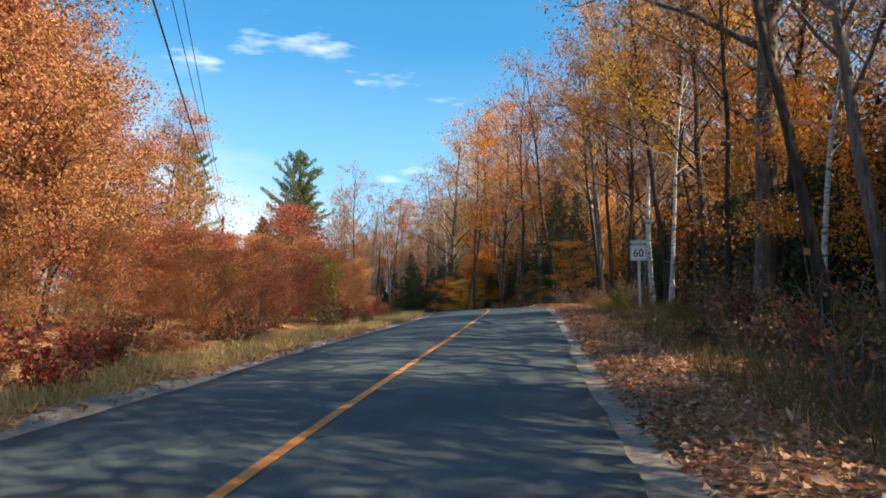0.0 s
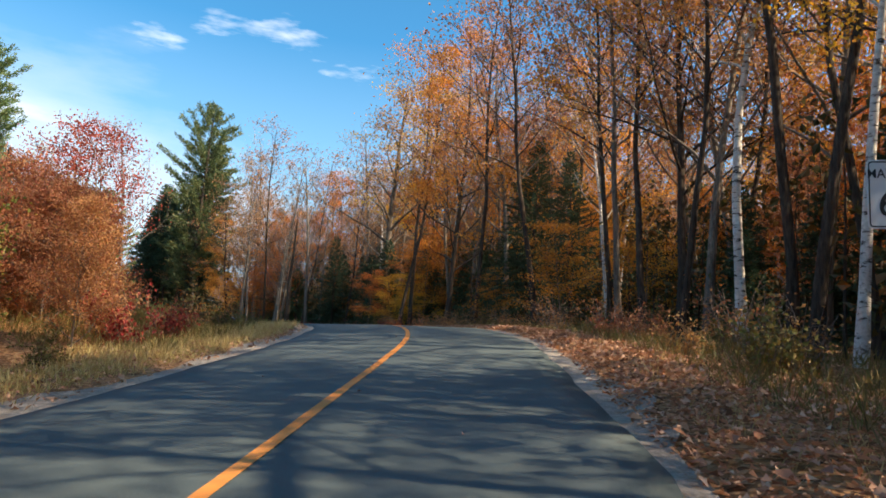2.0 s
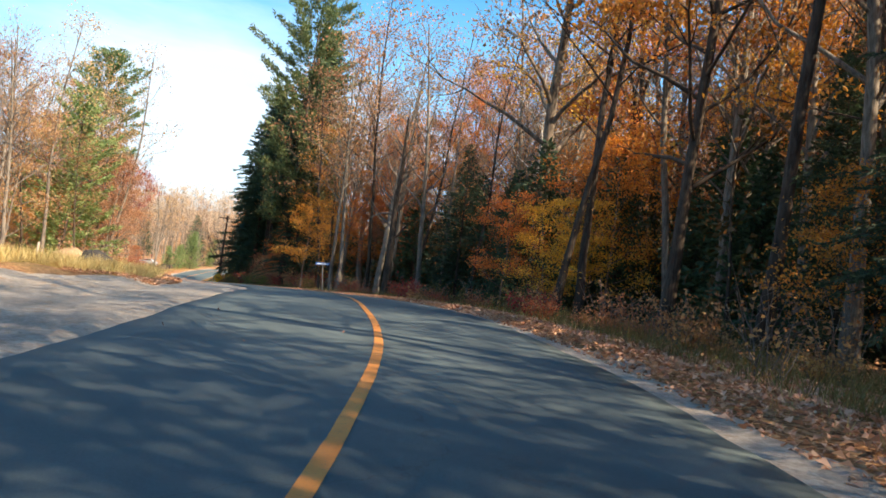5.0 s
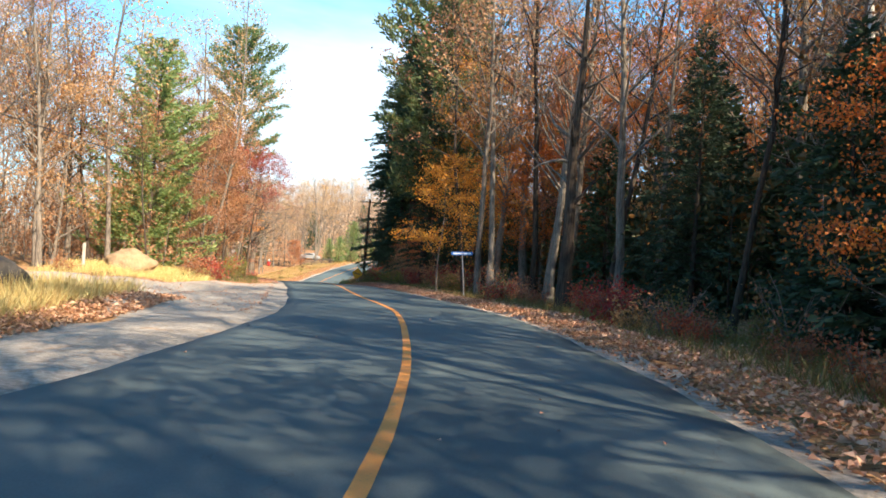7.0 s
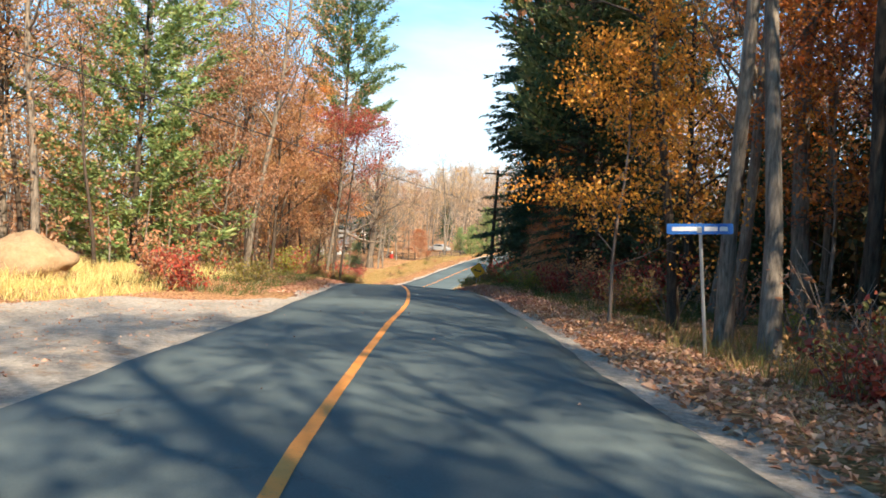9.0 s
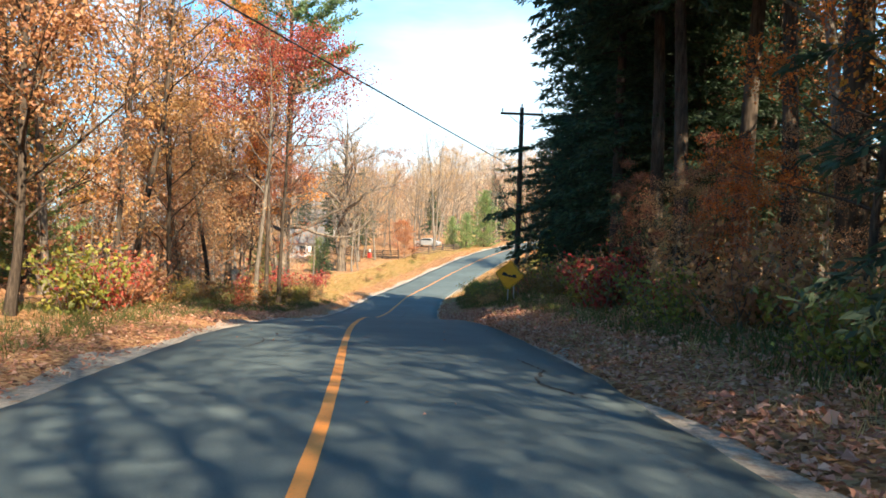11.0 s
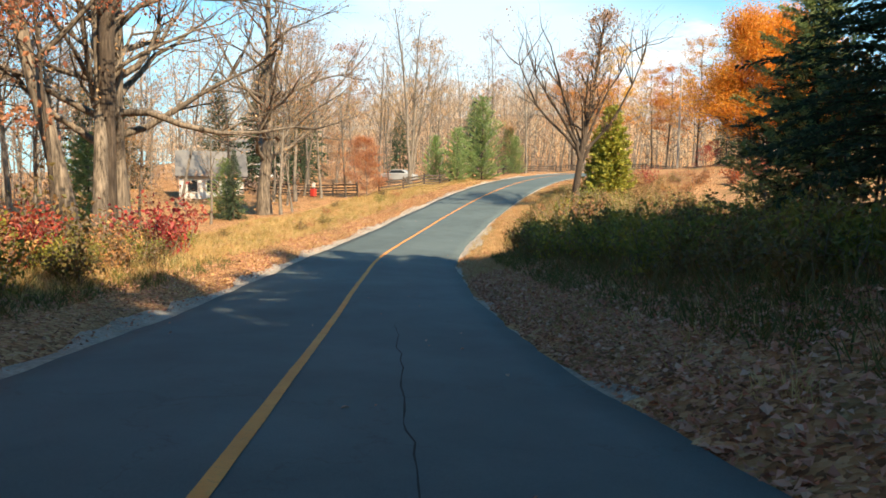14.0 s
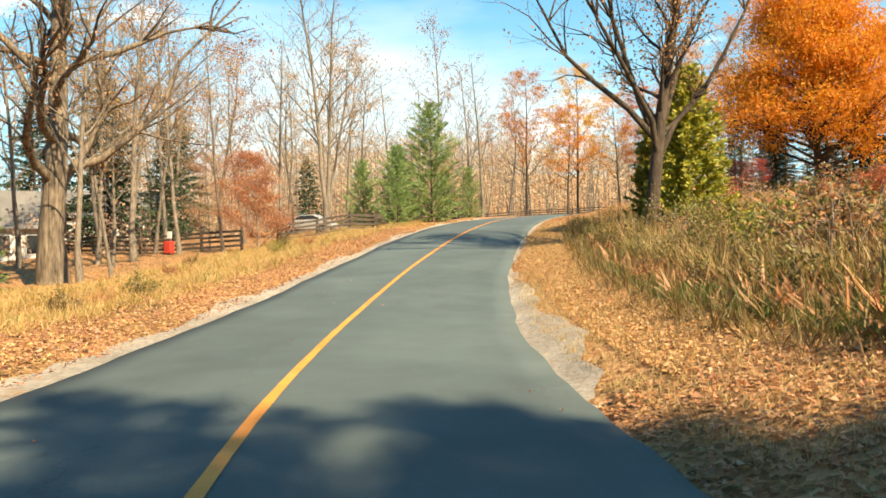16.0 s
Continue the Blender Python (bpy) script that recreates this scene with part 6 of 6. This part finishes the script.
def wood_post(x, y, h, lean=3):
    bm = rod(bmesh.new(), (0, 0, -0.2), (0, 0, h), 0.1, 0.085, 10)
    for v in bm.verts:
        if v.co.z > h - 0.1:
            v.co.z += 0.05 * math.sin(v.co.x * 30)
    me = bpy.data.meshes.new("post")
    bm.to_mesh(me)
    bm.free()
    me.materials.append(M_PALEPOLE)
    ob = new("wooden_post", me)
    ob.matrix_world = pose(x, y, at_ground(x, y), lean, 2, 0)
    tagged(ob, "grey weathered wooden post standing in tall grass", "post")


def rail_fence(line, label, h=1.15, rails=4):
    """Posts every 2.4 m with flat rails between them."""
    line = np.array(line, float)
    seg = np.linalg.norm(np.diff(line, axis=0), axis=1)
    cum = np.r_[0, np.cumsum(seg)]
    n = max(2, int(cum[-1] / 2.4) + 1)
    d = np.linspace(0, cum[-1], n)
    xs, ys = np.interp(d, cum, line[:, 0]), np.interp(d, cum, line[:, 1])
    zs = ground_z(xs, ys)
    ob = thing("rail_fence", Matrix.Translation((xs[0], ys[0], zs[0])), label, "fence")
    o = Vector((xs[0], ys[0], zs[0]))
    for i in range(n):
        p = Vector((xs[i], ys[i], zs[i])) - o
        bm = box(bmesh.new(), (0.13, 0.13, h + 0.35), Matrix.Translation(p + Vector((0, 0, (h - 0.15) / 2))), 0.012)
        part("post", bm, ob, "", M_FENCE)
        if i < n - 1:
            q = Vector((xs[i + 1], ys[i + 1], zs[i + 1])) - o
            for k in range(rails):
                z = 0.25 + (h - 0.35) * k / (rails - 1) + pr.uniform(-0.02, 0.02)
                a, b = p + Vector((0, 0, z)), q + Vector((0, 0, z + pr.uniform(-0.02, 0.02)))
                turn = (b - a).to_track_quat("X", "Z").to_matrix().to_4x4()
                bm = box(bmesh.new(), ((b - a).length, 0.04, 0.13), Matrix.Translation((a + b) / 2) @ turn @ Matrix.Translation((0, -0.085, 0)))
                part("rail", bm, ob, "", M_FENCE)


def house(x, y, turn, label, size=(9, 6.5, 3.0), rise=2.6, z=None):
    w, d, h = size
    ob = thing("house", pose(x, y, at_ground(x, y, 0.2) if z is None else z, 0, 0, turn), label, "house")
    bm = bmesh.new()
    v = [bm.verts.new(p) for p in ((-w / 2, -d / 2, -1), (w / 2, -d / 2, -1), (w / 2, d / 2, -1), (-w / 2, d / 2, -1), (-w / 2, -d / 2, h), (w / 2, -d / 2, h), (w / 2, d / 2, h), (-w / 2, d / 2, h), (-w / 2, 0, h + rise), (w / 2, 0, h + rise))]
    for f in ((0, 1, 5, 4), (1, 2, 6, 9, 5), (2, 3, 7, 6), (3, 0, 4, 8, 7), (3, 2, 1, 0), (4, 5, 9, 8), (8, 9, 6, 7)):
        bm.faces.new([v[i] for i in f])
    part("wall", bm, ob, "", M_SIDING)
    slope = math.hypot(d / 2 + 0.4, rise * (d / 2 + 0.4) / (d / 2))
    for sgn in (-1, 1):
        bm = box(bmesh.new(), (w + 0.8, slope, 0.14), Matrix.Translation((0, sgn * (d / 4 + 0.2), h + rise / 2 - rise * 0.2 / (d / 2) + 0.12)) @ Matrix.Rotation(-sgn * math.atan2(rise, d / 2), 4, "X"), 0.02)
        part("roof", bm, ob, "grey shingle slope", M_ROOF)
    for wx in (-w * 0.3, 0.0, w * 0.3):
        win = part("window", box(bmesh.new(), (1.1, 0.06, 1.3), Matrix.Translation((wx, -d / 2 - 0.01, h * 0.52)), 0.01), ob, "", M_WHITE)
        part("pane", box(bmesh.new(), (0.92, 0.03, 1.12), Matrix.Translation((wx, -d / 2 - 0.035, h * 0.52))), win, "dark glass pane", M_GLASS)
    win = part("window", box(bmesh.new(), (0.06, 1.0, 1.2), Matrix.Translation((w / 2 + 0.01, 0, h * 0.55)), 0.01), ob, "", M_WHITE)
    part("pane", box(bmesh.new(), (0.03, 0.84, 1.04), Matrix.Translation((w / 2 + 0.035, 0, h * 0.55))), win, "dark glass pane", M_GLASS)


def parked_car(x, y, turn):
    ob = thing("parked_car", pose(x, y, at_ground(x, y), 0, 0, turn), "grey car parked behind the paddock fence", "car")
    side = [(-2.1, 0.45), (-2.15, 0.8), (-1.9, 0.98), (-1.15, 1.02), (-0.55, 1.45), (0.75, 1.47), (1.45, 1.02), (2.05, 0.95), (2.15, 0.55), (2.1, 0.35), (-2.0, 0.3)]
    bm = plate(side, 1.7)
    for v in bm.verts:
        if v.co.z > 1.2:
            v.co.y *= 0.82
    bmesh.ops.bevel(bm, geom=bm.edges[:], offset=0.05, segments=1, affect="EDGES")
    body = part("body", bm, ob, "", M_CARPAINT)
    for sgn in (-1, 1):
        bm = plate([(-0.95, 1.06), (-0.5, 1.38), (0.65, 1.4), (1.15, 1.06)], 0.02)
        bmesh.ops.translate(bm, verts=bm.verts, vec=(0, sgn * 0.82, 0))
        part("side_window", bm, body, "dark glass", M_GLASS)
        for wx in (-1.35, 1.35):
            wheel = part("wheel", rod(bmesh.new(), (wx, sgn * 0.68, 0.32), (wx, sgn * 0.88, 0.32), 0.32, sides=18), ob, "", M_TYRE)
            part("rim", rod(bmesh.new(), (wx, sgn * 0.87, 0.32), (wx, sgn * 0.895, 0.32), 0.19, 0.17, 14), wheel, "grey metal rim", M_STEEL)


speed_sign()
bump_sign()
street_sign()
utility_pole(-46.8, 142.6, 5.3, (0.75, 0.66))
utility_pole(-16.6, 63.9, 6.0, (0.9, 0.3), False)
utility_pole(9.6, -12.0, 0.9, (0.9, 0.3), False)
cable((-46.7, 142.4, 1.95), (-16.6, 63.9, 4.0), 0.25, 0.02, "black overhead cable crossing high above the road", 40)
cable((-16.6, 63.9, 5.1), (9.6, -12.0, 0.2), 0.15, 0.026, "black overhead cable along the road")
for dx in (0.35, 0.75):
    cable((-16.6 + dx * 0.3, 63.9, 5.9), (9.6 + dx, -12.0 + dx * 0.3, 0.75), 0.15, 0.012, "thin overhead wire between wooden poles")
boulder("boulder", -34.3, 101.0, (1.25, 0.95, 0.8), 1, M_ROCK, "pale tan boulder in the grass by the side road")
boulder("boulder", -18.4, 84.4, (0.85, 0.75, 0.55), 2, M_DARKROCK, "dark weathered boulder among tall grass", 0.2)
wood_post(-35.6, 99.1, 1.35)
rail_fence([(-112, 186.5), (-103.2, 183.6), (-94.3, 183.7), (-92.6, 184.4)], "dark wooden rail fence round a paddock")
rail_fence([(-91.0, 185.6), (-89.6, 188.4), (-88.9, 191.5), (-90.2, 199.0), (-92.5, 210.0), (-95.5, 221.0)], "dark wooden rail fence along the road's verge")
rail_fence([(-101, 231), (-90.6, 236.5), (-84.5, 241.0), (-79.5, 248.5)], "grey wooden rail fence across the bend")
house(-109.5, 181.3, 54, "small white house with a grey roof behind bare trees", (6.0, 4.8, 2.4), 2.2)
house(-136.0, 210.0, 40, "far white house behind the paddock trees", (10, 7, 3.0), 3.0)
parked_car(-99.4, 199.0, 20)
pole = thing("yard_pole", pose(-72.1, 212.6, at_ground(-72.1, 212.6, 0.2)), "tall pale weathered pole beside the yard", "pole")
tb = Tubes()
tb.add([(0, 0, 0), (0.03, 0, 5), (0, 0.02, 10.1)], [0.13, 0.11, 0.085], 10)
part("pole", tb.mesh("yard_pole", M_PALEPOLE), pole)
part("cap", rod(bmesh.new(), (0, 0.02, 10.08), (0, 0.02, 10.2), 0.1, 0.05, 10), pole, "", M_STEEL)
box_thing = thing("fence_box", pose(-97.0, 183.2, at_ground(-97.0, 183.2)), "red box with a white panel fixed beside the fence", "box")
part("box", box(bmesh.new(), (0.5, 0.35, 0.7), Matrix.Translation((0, 0, 0.45)), 0.03), box_thing, "", M_REDBOX)
part("panel", box(bmesh.new(), (0.35, 0.05, 0.4), Matrix.Translation((0.1, -0.05, 1.15)), 0.01), box_thing, "white panel", M_WHITE)
part("leg", rod(bmesh.new(), (0.1, 0.02, 0), (0.1, 0.02, 1.1), 0.03), box_thing, "", M_STEEL)
